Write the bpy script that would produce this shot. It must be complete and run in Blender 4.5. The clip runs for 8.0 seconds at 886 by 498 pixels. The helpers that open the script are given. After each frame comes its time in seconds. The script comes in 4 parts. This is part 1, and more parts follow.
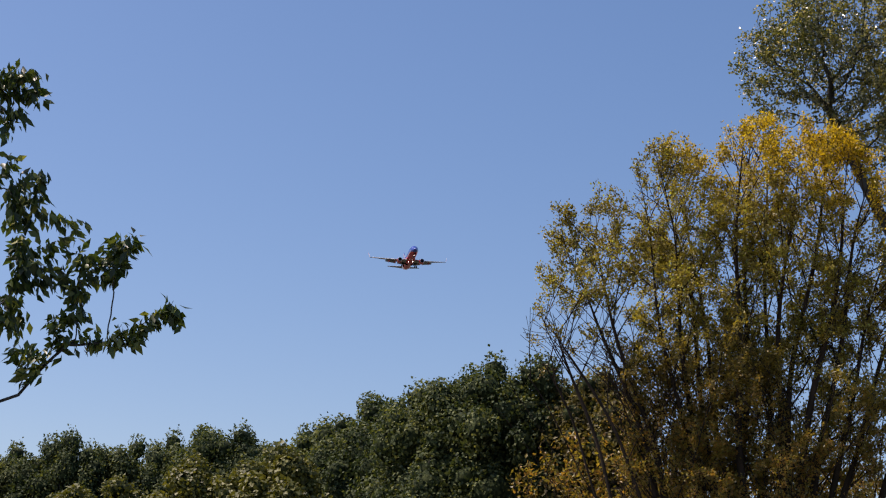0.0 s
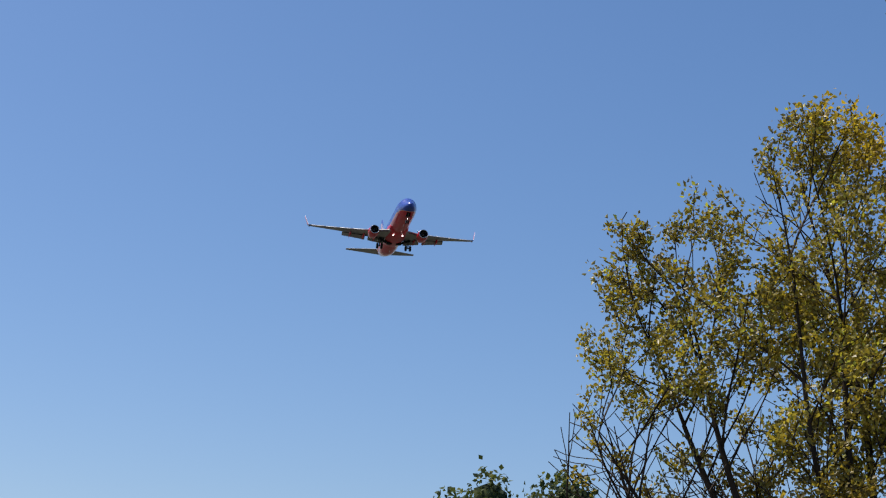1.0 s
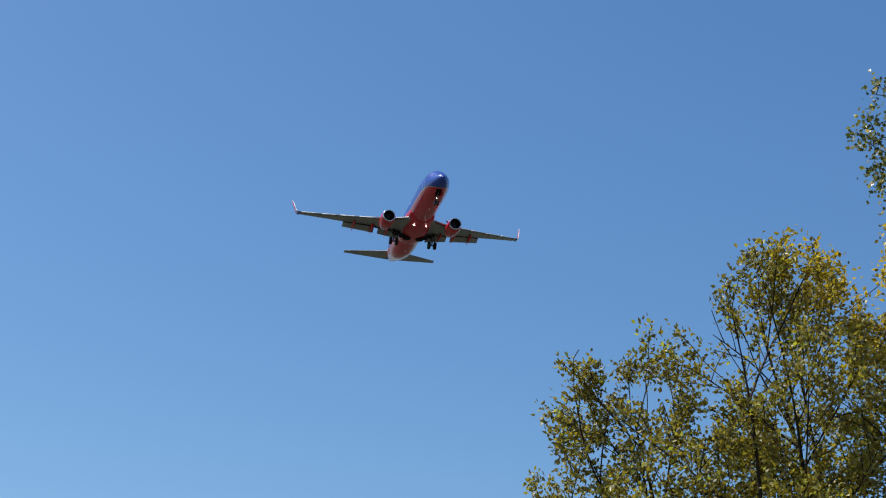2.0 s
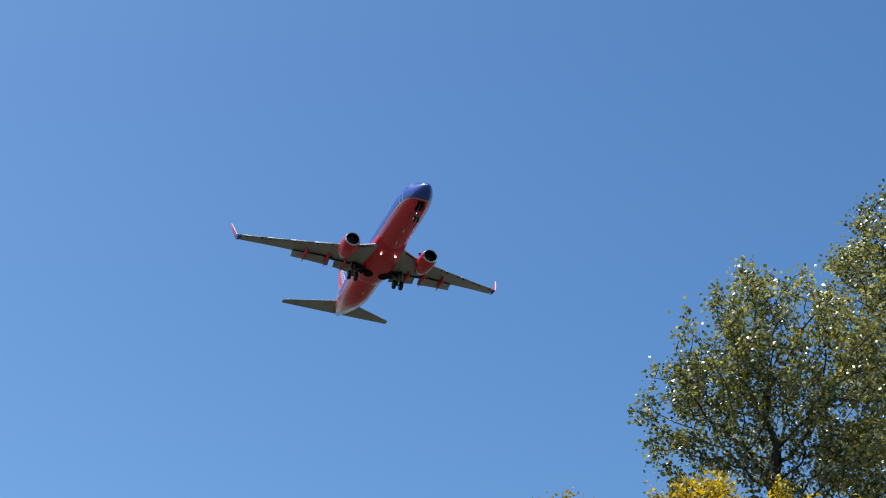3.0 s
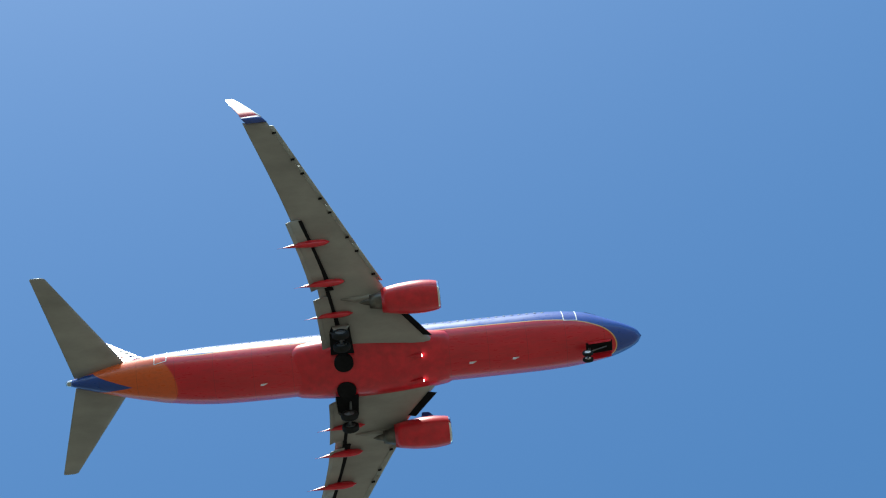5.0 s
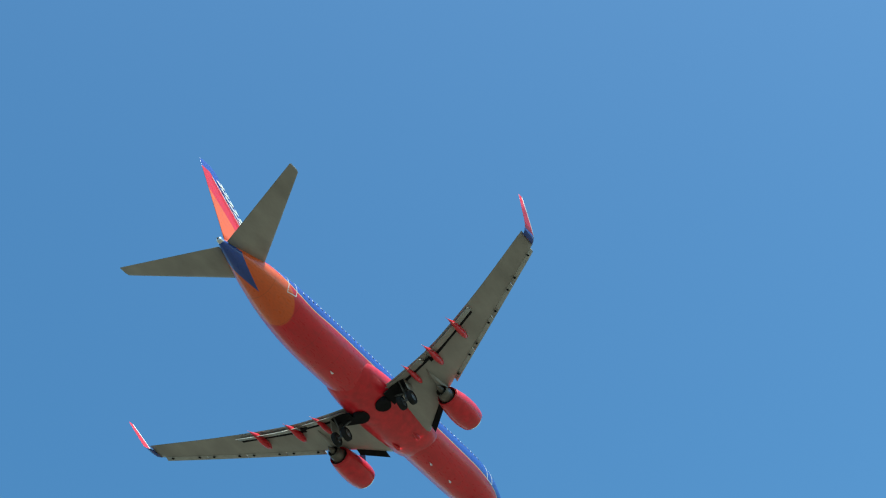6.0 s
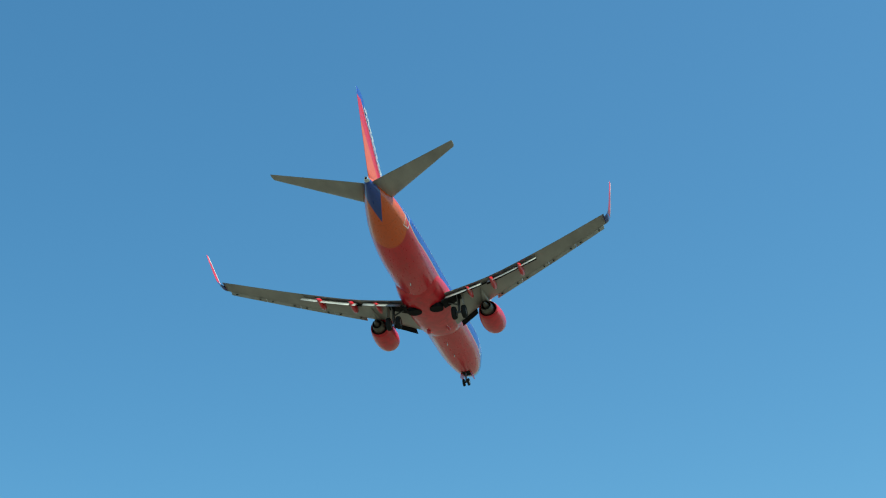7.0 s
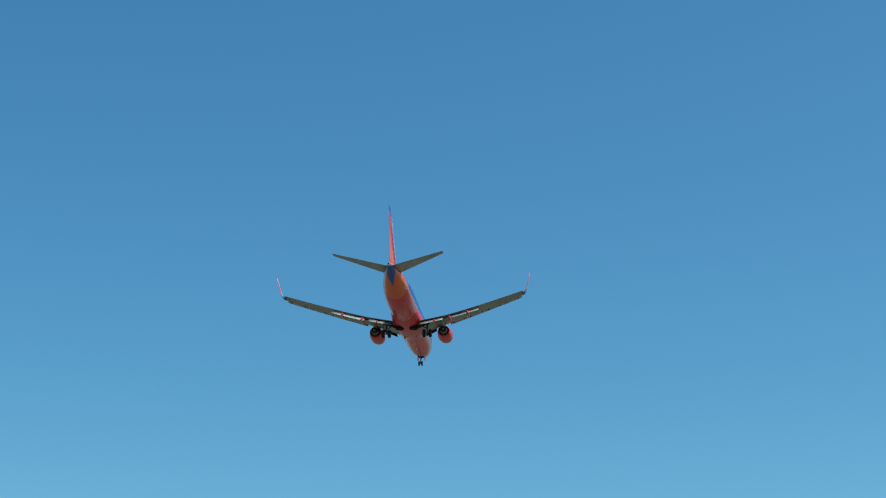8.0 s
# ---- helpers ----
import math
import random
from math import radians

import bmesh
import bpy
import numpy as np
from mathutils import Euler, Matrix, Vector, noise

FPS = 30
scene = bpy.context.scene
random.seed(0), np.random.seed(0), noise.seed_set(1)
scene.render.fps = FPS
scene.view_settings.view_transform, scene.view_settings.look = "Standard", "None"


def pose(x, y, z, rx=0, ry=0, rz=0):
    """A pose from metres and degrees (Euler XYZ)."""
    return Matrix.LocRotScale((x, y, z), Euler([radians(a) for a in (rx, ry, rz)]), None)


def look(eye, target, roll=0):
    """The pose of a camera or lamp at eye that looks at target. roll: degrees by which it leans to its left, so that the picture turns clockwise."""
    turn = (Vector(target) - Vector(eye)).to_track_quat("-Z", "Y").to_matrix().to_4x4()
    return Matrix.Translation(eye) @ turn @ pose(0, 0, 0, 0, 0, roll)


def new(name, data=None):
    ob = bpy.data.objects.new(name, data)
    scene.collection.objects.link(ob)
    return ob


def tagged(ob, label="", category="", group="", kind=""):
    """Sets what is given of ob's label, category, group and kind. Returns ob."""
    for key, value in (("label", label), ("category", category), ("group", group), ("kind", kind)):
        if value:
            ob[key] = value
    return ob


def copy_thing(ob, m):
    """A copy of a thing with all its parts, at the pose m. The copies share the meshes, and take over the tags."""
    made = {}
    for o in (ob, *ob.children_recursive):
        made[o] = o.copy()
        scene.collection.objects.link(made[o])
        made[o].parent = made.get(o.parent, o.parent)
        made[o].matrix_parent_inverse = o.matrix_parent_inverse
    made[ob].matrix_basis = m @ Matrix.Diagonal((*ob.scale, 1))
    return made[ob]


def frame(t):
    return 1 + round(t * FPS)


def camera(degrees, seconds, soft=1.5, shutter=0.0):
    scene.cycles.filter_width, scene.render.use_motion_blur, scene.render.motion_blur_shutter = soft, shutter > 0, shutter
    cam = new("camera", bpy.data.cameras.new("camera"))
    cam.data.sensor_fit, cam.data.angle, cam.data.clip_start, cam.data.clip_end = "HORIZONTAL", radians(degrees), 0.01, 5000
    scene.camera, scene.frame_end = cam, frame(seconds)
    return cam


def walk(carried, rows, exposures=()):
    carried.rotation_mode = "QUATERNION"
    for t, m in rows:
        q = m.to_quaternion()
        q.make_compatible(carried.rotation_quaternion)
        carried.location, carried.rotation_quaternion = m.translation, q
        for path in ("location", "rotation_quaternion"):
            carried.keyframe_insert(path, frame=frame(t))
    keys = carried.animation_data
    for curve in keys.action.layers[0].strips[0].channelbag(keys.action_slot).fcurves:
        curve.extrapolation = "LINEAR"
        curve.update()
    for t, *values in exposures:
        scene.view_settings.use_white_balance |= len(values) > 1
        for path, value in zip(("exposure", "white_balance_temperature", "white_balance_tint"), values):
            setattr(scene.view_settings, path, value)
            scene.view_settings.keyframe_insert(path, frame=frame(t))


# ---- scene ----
# One lens serves throughout, so the camera
# steps towards the trees and back instead.
cam = camera(28.83, 8.0, soft=1.15)
walk(cam, [
    (0.0, pose(0.000, 0.000, 1.600, 105.099, -1.768, 80.641)),
    (0.5, pose(-0.036, -0.022, 1.519, 105.747, -2.015, 80.325)),
    (0.7, pose(-0.087, -0.067, 1.428, 106.483, -1.838, 79.910)),
    (0.8, pose(-2.814, 0.386, 2.237, 106.577, -2.037, 79.761)),
    (0.9, pose(-5.953, 0.915, 3.180, 106.722, -2.654, 79.391)),
    (1.0, pose(-8.175, 1.302, 3.857, 106.708, -2.354, 79.393)),
    (1.2, pose(-8.913, 1.432, 4.091, 107.031, -2.293, 79.350)),
    (1.4, pose(-8.838, 1.427, 4.091, 107.797, -2.479, 78.981)),
    (1.6, pose(-8.763, 1.422, 4.091, 108.685, -2.633, 78.539)),
    (1.8, pose(-8.688, 1.417, 4.091, 109.684, -2.754, 78.030)),
    (2.0, pose(-8.613, 1.411, 4.092, 110.776, -2.844, 77.464)),
    (2.3, pose(-8.500, 1.404, 4.092, 112.508, -2.930, 76.551)),
    (2.5, pose(-8.578, 1.447, 4.179, 114.368, -2.839, 75.160)),
    (2.7, pose(-8.744, 1.518, 4.315, 115.980, -3.052, 73.621)),
    (3.0, pose(-7.077, 1.053, 3.490, 119.346, -3.561, 70.884)),
    (3.2, pose(-6.401, 0.814, 3.081, 121.062, -3.973, 68.910)),
    (3.5, pose(-6.021, 0.600, 2.821, 125.189, -4.229, 64.556)),
    (4.0, pose(-6.021, 0.600, 2.821, 136.909, -5.067, 53.629)),
    (4.2, pose(-6.021, 0.600, 2.821, 140.590, -4.806, 48.721)),
    (4.5, pose(-6.021, 0.600, 2.821, 149.775, -4.227, 35.084)),
    (4.7, pose(-6.021, 0.600, 2.821, 155.203, -2.538, 24.368)),
    (4.9, pose(-6.021, 0.600, 2.821, 158.925, 0.746, 11.286)),
    (5.1, pose(-6.021, 0.600, 2.821, 160.156, 5.021, -2.539)),
    (5.3, pose(-6.021, 0.600, 2.821, 158.464, 8.987, -16.723)),
    (5.5, pose(-6.021, 0.600, 2.821, 154.250, 11.415, -30.751)),
    (5.7, pose(-6.021, 0.600, 2.821, 150.036, 11.797, -40.746)),
    (5.8, pose(-6.021, 0.600, 2.821, 145.451, 10.899, -49.956)),
    (6.0, pose(-6.021, 0.600, 2.821, 139.725, 9.548, -58.174)),
    (6.2, pose(-6.021, 0.600, 2.821, 133.876, 7.327, -63.005)),
    (6.3, pose(-6.021, 0.600, 2.821, 131.325, 6.593, -64.729)),
    (6.5, pose(-6.021, 0.600, 2.821, 126.451, 5.146, -68.012)),
    (7.0, pose(-6.021, 0.600, 2.821, 117.337, 4.020, -76.090)),
    (7.5, pose(-6.021, 0.600, 2.821, 112.539, 1.578, -80.939)),
    (7.7, pose(-6.021, 0.600, 2.821, 111.326, 0.690, -82.552)),
    (7.9, pose(-6.021, 0.600, 2.821, 110.106, -0.031, -83.352)),
    (8.0, pose(-6.021, 0.600, 2.821, 109.440, -0.738, -83.605)),
], exposures=[
    (0.0, 0.28, 7100, 24),
    (0.7, 0.28, 6950, 21),
    (1.2, 0.18, 6250, 13),
    (2.5, 0.28, 6100, 6),
    (3.5, 0.6, 6150, 5),
    (4.7, 0.82, 6100, -3),
    (5.8, 0.88, 6180, -13),
    (7.0, 0.63, 6230, -20),
    (8.0, 0.22, 5750, -20),
])

# ---- light ----
SUN_DIR = Vector((-0.15, -0.45, 0.88)).normalized()
SUN_ELEV = math.asin(SUN_DIR.z)
SUN_AZ = math.atan2(SUN_DIR.x, SUN_DIR.y)

world = bpy.data.worlds.new("clear_sky")
scene.world = world
world.use_nodes = True
wn = world.node_tree
wn.nodes.clear()
sky = wn.nodes.new("ShaderNodeTexSky")
sky.sky_type = "NISHITA"
sky.sun_disc = False
sky.sun_elevation = SUN_ELEV
sky.sun_rotation = SUN_AZ
sky.altitude = 200
sky.air_density = 1.0
sky.dust_density = 1.6
sky.ozone_density = 2.0
bg = wn.nodes.new("ShaderNodeBackground")
bg.inputs["Strength"].default_value = 0.115
wo = wn.nodes.new("ShaderNodeOutputWorld")
hs = wn.nodes.new("ShaderNodeHueSaturation")
hs.inputs["Saturation"].default_value = 1.24
wn.links.new(sky.outputs[0], hs.inputs["Color"])
wn.links.new(hs.outputs[0], bg.inputs[0])
wn.links.new(bg.outputs[0], wo.inputs[0])

sun_data = bpy.data.lights.new("sun", "SUN")
sun_data.energy = 4.2
sun_data.angle = radians(0.53)
sun_data.color = (1.0, 0.95, 0.87)
sun = new("sun", sun_data)
sun.matrix_world = look((0, 0, 300), Vector((0, 0, 300)) - SUN_DIR)


# ---- materials ----
def material(name, rough=0.5, metal=0.0):
    m = bpy.data.materials.new(name)
    m.use_nodes = True
    nt = m.node_tree
    b = nt.nodes["Principled BSDF"]
    b.inputs["Roughness"].default_value = rough
    b.inputs["Metallic"].default_value = metal
    return m, nt, b


def node(nt, kind, **props):
    n = nt.nodes.new(kind)
    for k, v in props.items():
        if k == "op":
            n.operation = v
        elif k == "mode":
            n.data_type = v
        elif k == "blend":
            n.blend_type = v
    return n


def math_node(nt, op, a, b=None, c=None):
    n = node(nt, "ShaderNodeMath", op=op)
    for i, v in enumerate((a, b, c)):
        if v is None:
            continue
        if isinstance(v, (int, float)):
            n.inputs[i].default_value = v
        else:
            nt.links.new(v, n.inputs[i])
    return n.outputs[0]


def mix_rgb(nt, fac, a, b, blend="MIX"):
    n = node(nt, "ShaderNodeMix", mode="RGBA", blend=blend)
    for sock, v in ((n.inputs[0], fac), (n.inputs[6], a), (n.inputs[7], b)):
        if isinstance(v, (int, float)):
            sock.default_value = v
        elif isinstance(v, tuple):
            sock.default_value = (*v, 1.0)
        else:
            nt.links.new(v, sock)
    return n.outputs[2]


def noise_fac(nt, scale, detail=4.0, stretch=(1, 1, 1)):
    tc = nt.nodes.new("ShaderNodeTexCoord")
    mp = nt.nodes.new("ShaderNodeMapping")
    mp.inputs["Scale"].default_value = stretch
    nt.links.new(tc.outputs["Object"], mp.inputs[0])
    nz = nt.nodes.new("ShaderNodeTexNoise")
    nz.inputs["Scale"].default_value = scale
    nz.inputs["Detail"].default_value = detail
    nt.links.new(mp.outputs[0], nz.inputs["Vector"])
    return nz.outputs["Fac"]


def ramp(nt, fac, lo, hi):
    n = nt.nodes.new("ShaderNodeMapRange")
    n.inputs[1].default_value = lo
    n.inputs[2].default_value = hi
    nt.links.new(fac, n.inputs[0])
    return n.outputs[0]


def smooth_step(nt, value, lo, hi):
    n = nt.nodes.new("ShaderNodeMapRange")
    n.interpolation_type = "SMOOTHSTEP"
    n.inputs[1].default_value = lo
    n.inputs[2].default_value = hi
    nt.links.new(value, n.inputs[0])
    return n.outputs[0]


def plain(name, colour, rough=0.5, metal=0.0, vary=0.12, scale=2.0, stretch=(1, 1, 1), bump=0.0, coat=0.0):
    """Paint or metal with two scales of grime."""
    m, nt, b = material(name, rough, metal)
    f = noise_fac(nt, scale, 5, stretch)
    g = noise_fac(nt, scale * 9, 3, stretch)
    dark = tuple(c * (1 - 2.2 * vary) for c in colour)
    light = tuple(min(1, c * (1 + vary)) for c in colour)
    col = mix_rgb(nt, ramp(nt, f, 0.3, 0.7), dark, light)
    col = mix_rgb(nt, math_node(nt, "MULTIPLY", ramp(nt, g, 0.45, 0.8), vary), col, tuple(c * 0.45 for c in colour))
    nt.links.new(col, b.inputs["Base Color"])
    nt.links.new(math_node(nt, "MULTIPLY_ADD", g, 0.18, rough - 0.09), b.inputs["Roughness"])
    b.inputs["Coat Weight"].default_value = coat
    b.inputs["Coat Roughness"].default_value = 0.08
    if bump:
        bp = nt.nodes.new("ShaderNodeBump")
        bp.inputs["Strength"].default_value = bump
        bp.inputs["Distance"].default_value = 0.02
        nt.links.new(g, bp.inputs["Height"])
        nt.links.new(bp.outputs[0], b.inputs["Normal"])
    return m


RED = (0.64, 0.012, 0.028)
BLUE = (0.028, 0.075, 0.36)
ORANGE = (0.72, 0.115, 0.022)
GOLD = (0.75, 0.46, 0.16)
WHITE = (0.78, 0.78, 0.76)


def fuselage_paint():
    """Blue crown, red belly with a gold cheat line between them, orange aft and a blue tail cone."""
    m, nt, b = material("fuselage_paint", 0.3)
    tc = nt.nodes.new("ShaderNodeTexCoord")
    sp = nt.nodes.new("ShaderNodeSeparateXYZ")
    nt.links.new(tc.outputs["Object"], sp.inputs[0])
    s = math_node(nt, "MULTIPLY", sp.outputs[0], -1.0)
    y, z = sp.outputs[1], sp.outputs[2]
    # height of the cheat line along the body
    line = math_node(nt, "MULTIPLY_ADD", s, 0.010, -0.63)
    dip = math_node(nt, "MULTIPLY", math_node(nt, "POWER", 2.718, math_node(nt, "MULTIPLY", math_node(nt, "SUBTRACT", s, 1.3), -0.62)), -1.35)
    line = math_node(nt, "ADD", line, dip)
    rise = math_node(nt, "MULTIPLY", math_node(nt, "POWER", math_node(nt, "MAXIMUM", math_node(nt, "SUBTRACT", s, 28.5), 0.0), 1.6), 0.13)
    line = math_node(nt, "ADD", line, rise)
    over = math_node(nt, "SUBTRACT", z, line)
    is_blue = smooth_step(nt, over, -0.01, 0.01)
    is_gold = math_node(nt, "LESS_THAN", math_node(nt, "ABSOLUTE", over), 0.035)
    # orange from the belly behind the wing, slanting up and aft
    lean = math_node(nt, "MULTIPLY_ADD", z, -0.75, s)
    is_orange = math_node(nt, "MULTIPLY", smooth_step(nt, lean, 31.3, 31.45), smooth_step(nt, math_node(nt, "MULTIPLY_ADD", s, -0.3, z), -9.0, -9.04))
    # blue wedge under the tail cone
    wedge = math_node(nt, "SUBTRACT", math_node(nt, "MULTIPLY_ADD", s, 0.24, -8.0), math_node(nt, "ABSOLUTE", y))
    is_tail = math_node(nt, "MULTIPLY", smooth_step(nt, wedge, -0.01, 0.01), math_node(nt, "LESS_THAN", z, math_node(nt, "MULTIPLY_ADD", s, 0.22, -6.95)))
    n1 = noise_fac(nt, 0.7, 5, (0.35, 1, 1))
    n2 = noise_fac(nt, 6, 4, (0.25, 1, 1))
    red = mix_rgb(nt, ramp(nt, n1, 0.3, 0.75), tuple(c * 0.86 for c in RED), tuple(c * 1.08 for c in RED))
    col = mix_rgb(nt, is_orange, red, ORANGE)
    col = mix_rgb(nt, is_blue, col, BLUE)
    col = mix_rgb(nt, is_gold, col, GOLD)
    col = mix_rgb(nt, is_tail, col, tuple(c * 0.9 for c in BLUE))
    # belly grime streaked along the body, frame joints
    joint = math_node(nt, "LESS_THAN", math_node(nt, "FRACT", math_node(nt, "MULTIPLY", s, 0.394)), 0.012)
    dirt = math_node(nt, "MULTIPLY", ramp(nt, n2, 0.5, 0.85), 0.28)
    dirt = math_node(nt, "MAXIMUM", dirt, math_node(nt, "MULTIPLY", joint, 0.35))
    col = mix_rgb(nt, dirt, col, (0.05, 0.02, 0.02))
    nt.links.new(col, b.inputs["Base Color"])
    nt.links.new(math_node(nt, "MULTIPLY_ADD", n2, 0.2, 0.2), b.inputs["Roughness"])
    b.inputs["Coat Weight"].default_value = 0.28
    b.inputs["Coat Roughness"].default_value = 0.06
    return m


def fin_paint():
    """Slanting bands that follow the leading edge: blue, red, then orange."""
    m, nt, b = material("fin_paint", 0.32)
    tc = nt.nodes.new("ShaderNodeTexCoord")
    sp = nt.nodes.new("ShaderNodeSeparateXYZ")
    nt.links.new(tc.outputs["Object"], sp.inputs[0])
    s = math_node(nt, "MULTIPLY", sp.outputs[0], -1.0)
    z = sp.outputs[2]
    behind = math_node(nt, "SUBTRACT", s, math_node(nt, "MULTIPLY_ADD", z, 0.84, 29.45))
    is_red = smooth_step(nt, math_node(nt, "MULTIPLY_ADD", z, -0.08, behind), 0.8, 0.83)
    is_tip = smooth_step(nt, z, 8.2, 8.25)
    low = math_node(nt, "MULTIPLY_ADD", z, -1.05, s)
    is_orange = smooth_step(nt, low, 31.5, 31.55)
    col = mix_rgb(nt, is_red, BLUE, RED)
    col = mix_rgb(nt, is_orange, col, ORANGE)
    col = mix_rgb(nt, is_tip, col, BLUE)
    n = noise_fac(nt, 3, 4)
    col = mix_rgb(nt, math_node(nt, "MULTIPLY", ramp(nt, n, 0.5, 0.8), 0.15), col, (0.1, 0.03, 0.03))
    nt.links.new(col, b.inputs["Base Color"])
    nt.links.new(math_node(nt, "MULTIPLY_ADD", n, 0.2, 0.22), b.inputs["Roughness"])
    b.inputs["Coat Weight"].default_value = 0.2
    b.inputs["Coat Roughness"].default_value = 0.07
    return m


def leaf_material(name, dark, mid, light, rough, through_light, spec=0.5, rare=None, turned=None):
    """Leaves: colour by leaf and by bough, some light coming through the blade."""
    m, nt, b = material(name, rough)
    geo = nt.nodes.new("ShaderNodeNewGeometry")
    rnd = geo.outputs["Random Per Island"]
    big = noise_fac(nt, 0.55, 3)
    k = math_node(nt, "MULTIPLY_ADD", math_node(nt, "SUBTRACT", big, 0.5), 1.5, rnd)
    col = mix_rgb(nt, smooth_step(nt, k, 0.05, 0.6), dark, mid)
    col = mix_rgb(nt, smooth_step(nt, k, 0.55, 1.15), col, light)
    if rare:
        col = mix_rgb(nt, math_node(nt, "GREATER_THAN", rnd, 0.93), col, rare)
    if turned:
        # boughs whose leaves have turned already
        tc = nt.nodes.new("ShaderNodeTexCoord")
        sp = nt.nodes.new("ShaderNodeSeparateXYZ")
        nt.links.new(tc.outputs["Object"], sp.inputs[0])
        up = math_node(nt, "ADD", math_node(nt, "MULTIPLY_ADD", sp.outputs[0], 0.45, sp.outputs[2]), math_node(nt, "MULTIPLY", math_node(nt, "SUBTRACT", big, 0.5), 1.6))
        col = mix_rgb(nt, math_node(nt, "MULTIPLY", smooth_step(nt, up, 6.85, 7.7), smooth_step(nt, rnd, 0.1, 0.5)), col, turned)
        # russet leaves on the lower boughs
        low = math_node(nt, "MULTIPLY", smooth_step(nt, math_node(nt, "MULTIPLY_ADD", sp.outputs[0], -0.4, up), 6.0, 4.4), smooth_step(nt, rnd, 0.5, 0.85))
        col = mix_rgb(nt, low, col, (0.36, 0.21, 0.055))
    nt.links.new(col, b.inputs["Base Color"])
    b.inputs["Specular IOR Level"].default_value = spec
    tr = nt.nodes.new("ShaderNodeBsdfTranslucent")
    warm = mix_rgb(nt, 1.0, col, (1.25, 1.15, 0.45), "MULTIPLY")
    nt.links.new(warm, tr.inputs[0])
    mx = nt.nodes.new("ShaderNodeMixShader")
    mx.inputs[0].default_value = through_light
    nt.links.new(b.outputs[0], mx.inputs[1])
    nt.links.new(tr.outputs[0], mx.inputs[2])
    nt.links.new(mx.outputs[0], nt.nodes["Material Output"].inputs[0])
    return m


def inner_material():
    """The mass of leaves inside a woodland crown, too fine to tell apart, with the inner shade painted in."""
    m, nt, b = material("inner_foliage_shade", 0.9)
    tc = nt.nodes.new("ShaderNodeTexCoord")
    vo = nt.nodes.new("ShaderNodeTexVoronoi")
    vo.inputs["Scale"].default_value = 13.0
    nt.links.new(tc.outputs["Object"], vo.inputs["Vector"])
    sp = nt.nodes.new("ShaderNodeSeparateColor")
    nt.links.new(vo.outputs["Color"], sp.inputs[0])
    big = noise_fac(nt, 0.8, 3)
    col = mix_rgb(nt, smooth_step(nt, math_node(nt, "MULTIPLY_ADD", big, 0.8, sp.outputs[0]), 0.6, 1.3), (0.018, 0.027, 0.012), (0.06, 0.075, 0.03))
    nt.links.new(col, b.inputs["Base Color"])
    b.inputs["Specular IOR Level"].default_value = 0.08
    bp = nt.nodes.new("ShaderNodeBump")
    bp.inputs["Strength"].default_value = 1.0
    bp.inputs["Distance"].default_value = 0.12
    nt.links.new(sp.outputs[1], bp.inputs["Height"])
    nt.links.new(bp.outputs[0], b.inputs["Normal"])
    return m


def bark_material(name, a, c):
    m, nt, b = material(name, 0.85)
    b.inputs["Specular IOR Level"].default_value = 0.12
    f = noise_fac(nt, 9, 6, (1, 1, 0.2))
    g = noise_fac(nt, 1.2, 3)
    col = mix_rgb(nt, ramp(nt, f, 0.35, 0.7), a, c)
    col = mix_rgb(nt, math_node(nt, "MULTIPLY", g, 0.3), col, (0.05, 0.052, 0.034))
    nt.links.new(col, b.inputs["Base Color"])
    bp = nt.nodes.new("ShaderNodeBump")
    bp.inputs["Strength"].default_value = 0.6
    bp.inputs["Distance"].default_value = 0.02
    nt.links.new(f, bp.inputs["Height"])
    nt.links.new(bp.outputs[0], b.inputs["Normal"])
    return m


def ground_material():
    m, nt, b = material("dry_grass_ground", 0.95)
    f = noise_fac(nt, 0.02, 5)
    g = noise_fac(nt, 1.5, 5)
    col = mix_rgb(nt, ramp(nt, f, 0.35, 0.65), (0.078, 0.07, 0.056), (0.125, 0.112, 0.09))
    # unseen woodland floor towards the approach, darkened to cut bounce onto the airliner
    tc = nt.nodes.new("ShaderNodeTexCoord")
    sp = nt.nodes.new("ShaderNodeSeparateXYZ")
    nt.links.new(tc.outputs["Object"], sp.inputs[0])
    wood = smooth_step(nt, math_node(nt, "MULTIPLY_ADD", f, 60.0, math_node(nt, "MULTIPLY", sp.outputs[0], -1.0)), 40.0, 190.0)
    col = mix_rgb(nt, wood, col, (0.018, 0.024, 0.012))
    col = mix_rgb(nt, math_node(nt, "MULTIPLY", g, 0.5), col, (0.085, 0.078, 0.052))
    nt.links.new(col, b.inputs["Base Color"])
    return m


M_BODY = fuselage_paint()
M_FIN = fin_paint()
M_RED = plain("red_paint", RED, 0.34, vary=0.1, coat=0.2)
M_BLUE = plain("blue_paint", BLUE, 0.3, vary=0.1, coat=0.4)
M_WHITE = plain("white_paint", WHITE, 0.35, vary=0.05)
M_GREY = plain("grey_wing_paint", (0.33, 0.315, 0.295), 0.42, vary=0.1, scale=0.8, stretch=(0.4, 1, 1))
M_PALE = plain("pale_grey_metal", (0.46, 0.46, 0.45), 0.5, 0.1, vary=0.08)
# near-black standing in for the shade inside bays, wells, slots and ducts
M_DARK = plain("recess_shade_black", (0.012, 0.012, 0.014), 0.8, vary=0.2)
M_TYRE = plain("tyre_rubber", (0.022, 0.022, 0.022), 0.8, vary=0.15, scale=6)
M_STEEL = plain("gear_steel", (0.15, 0.15, 0.16), 0.5, 0.4, vary=0.15, scale=5)
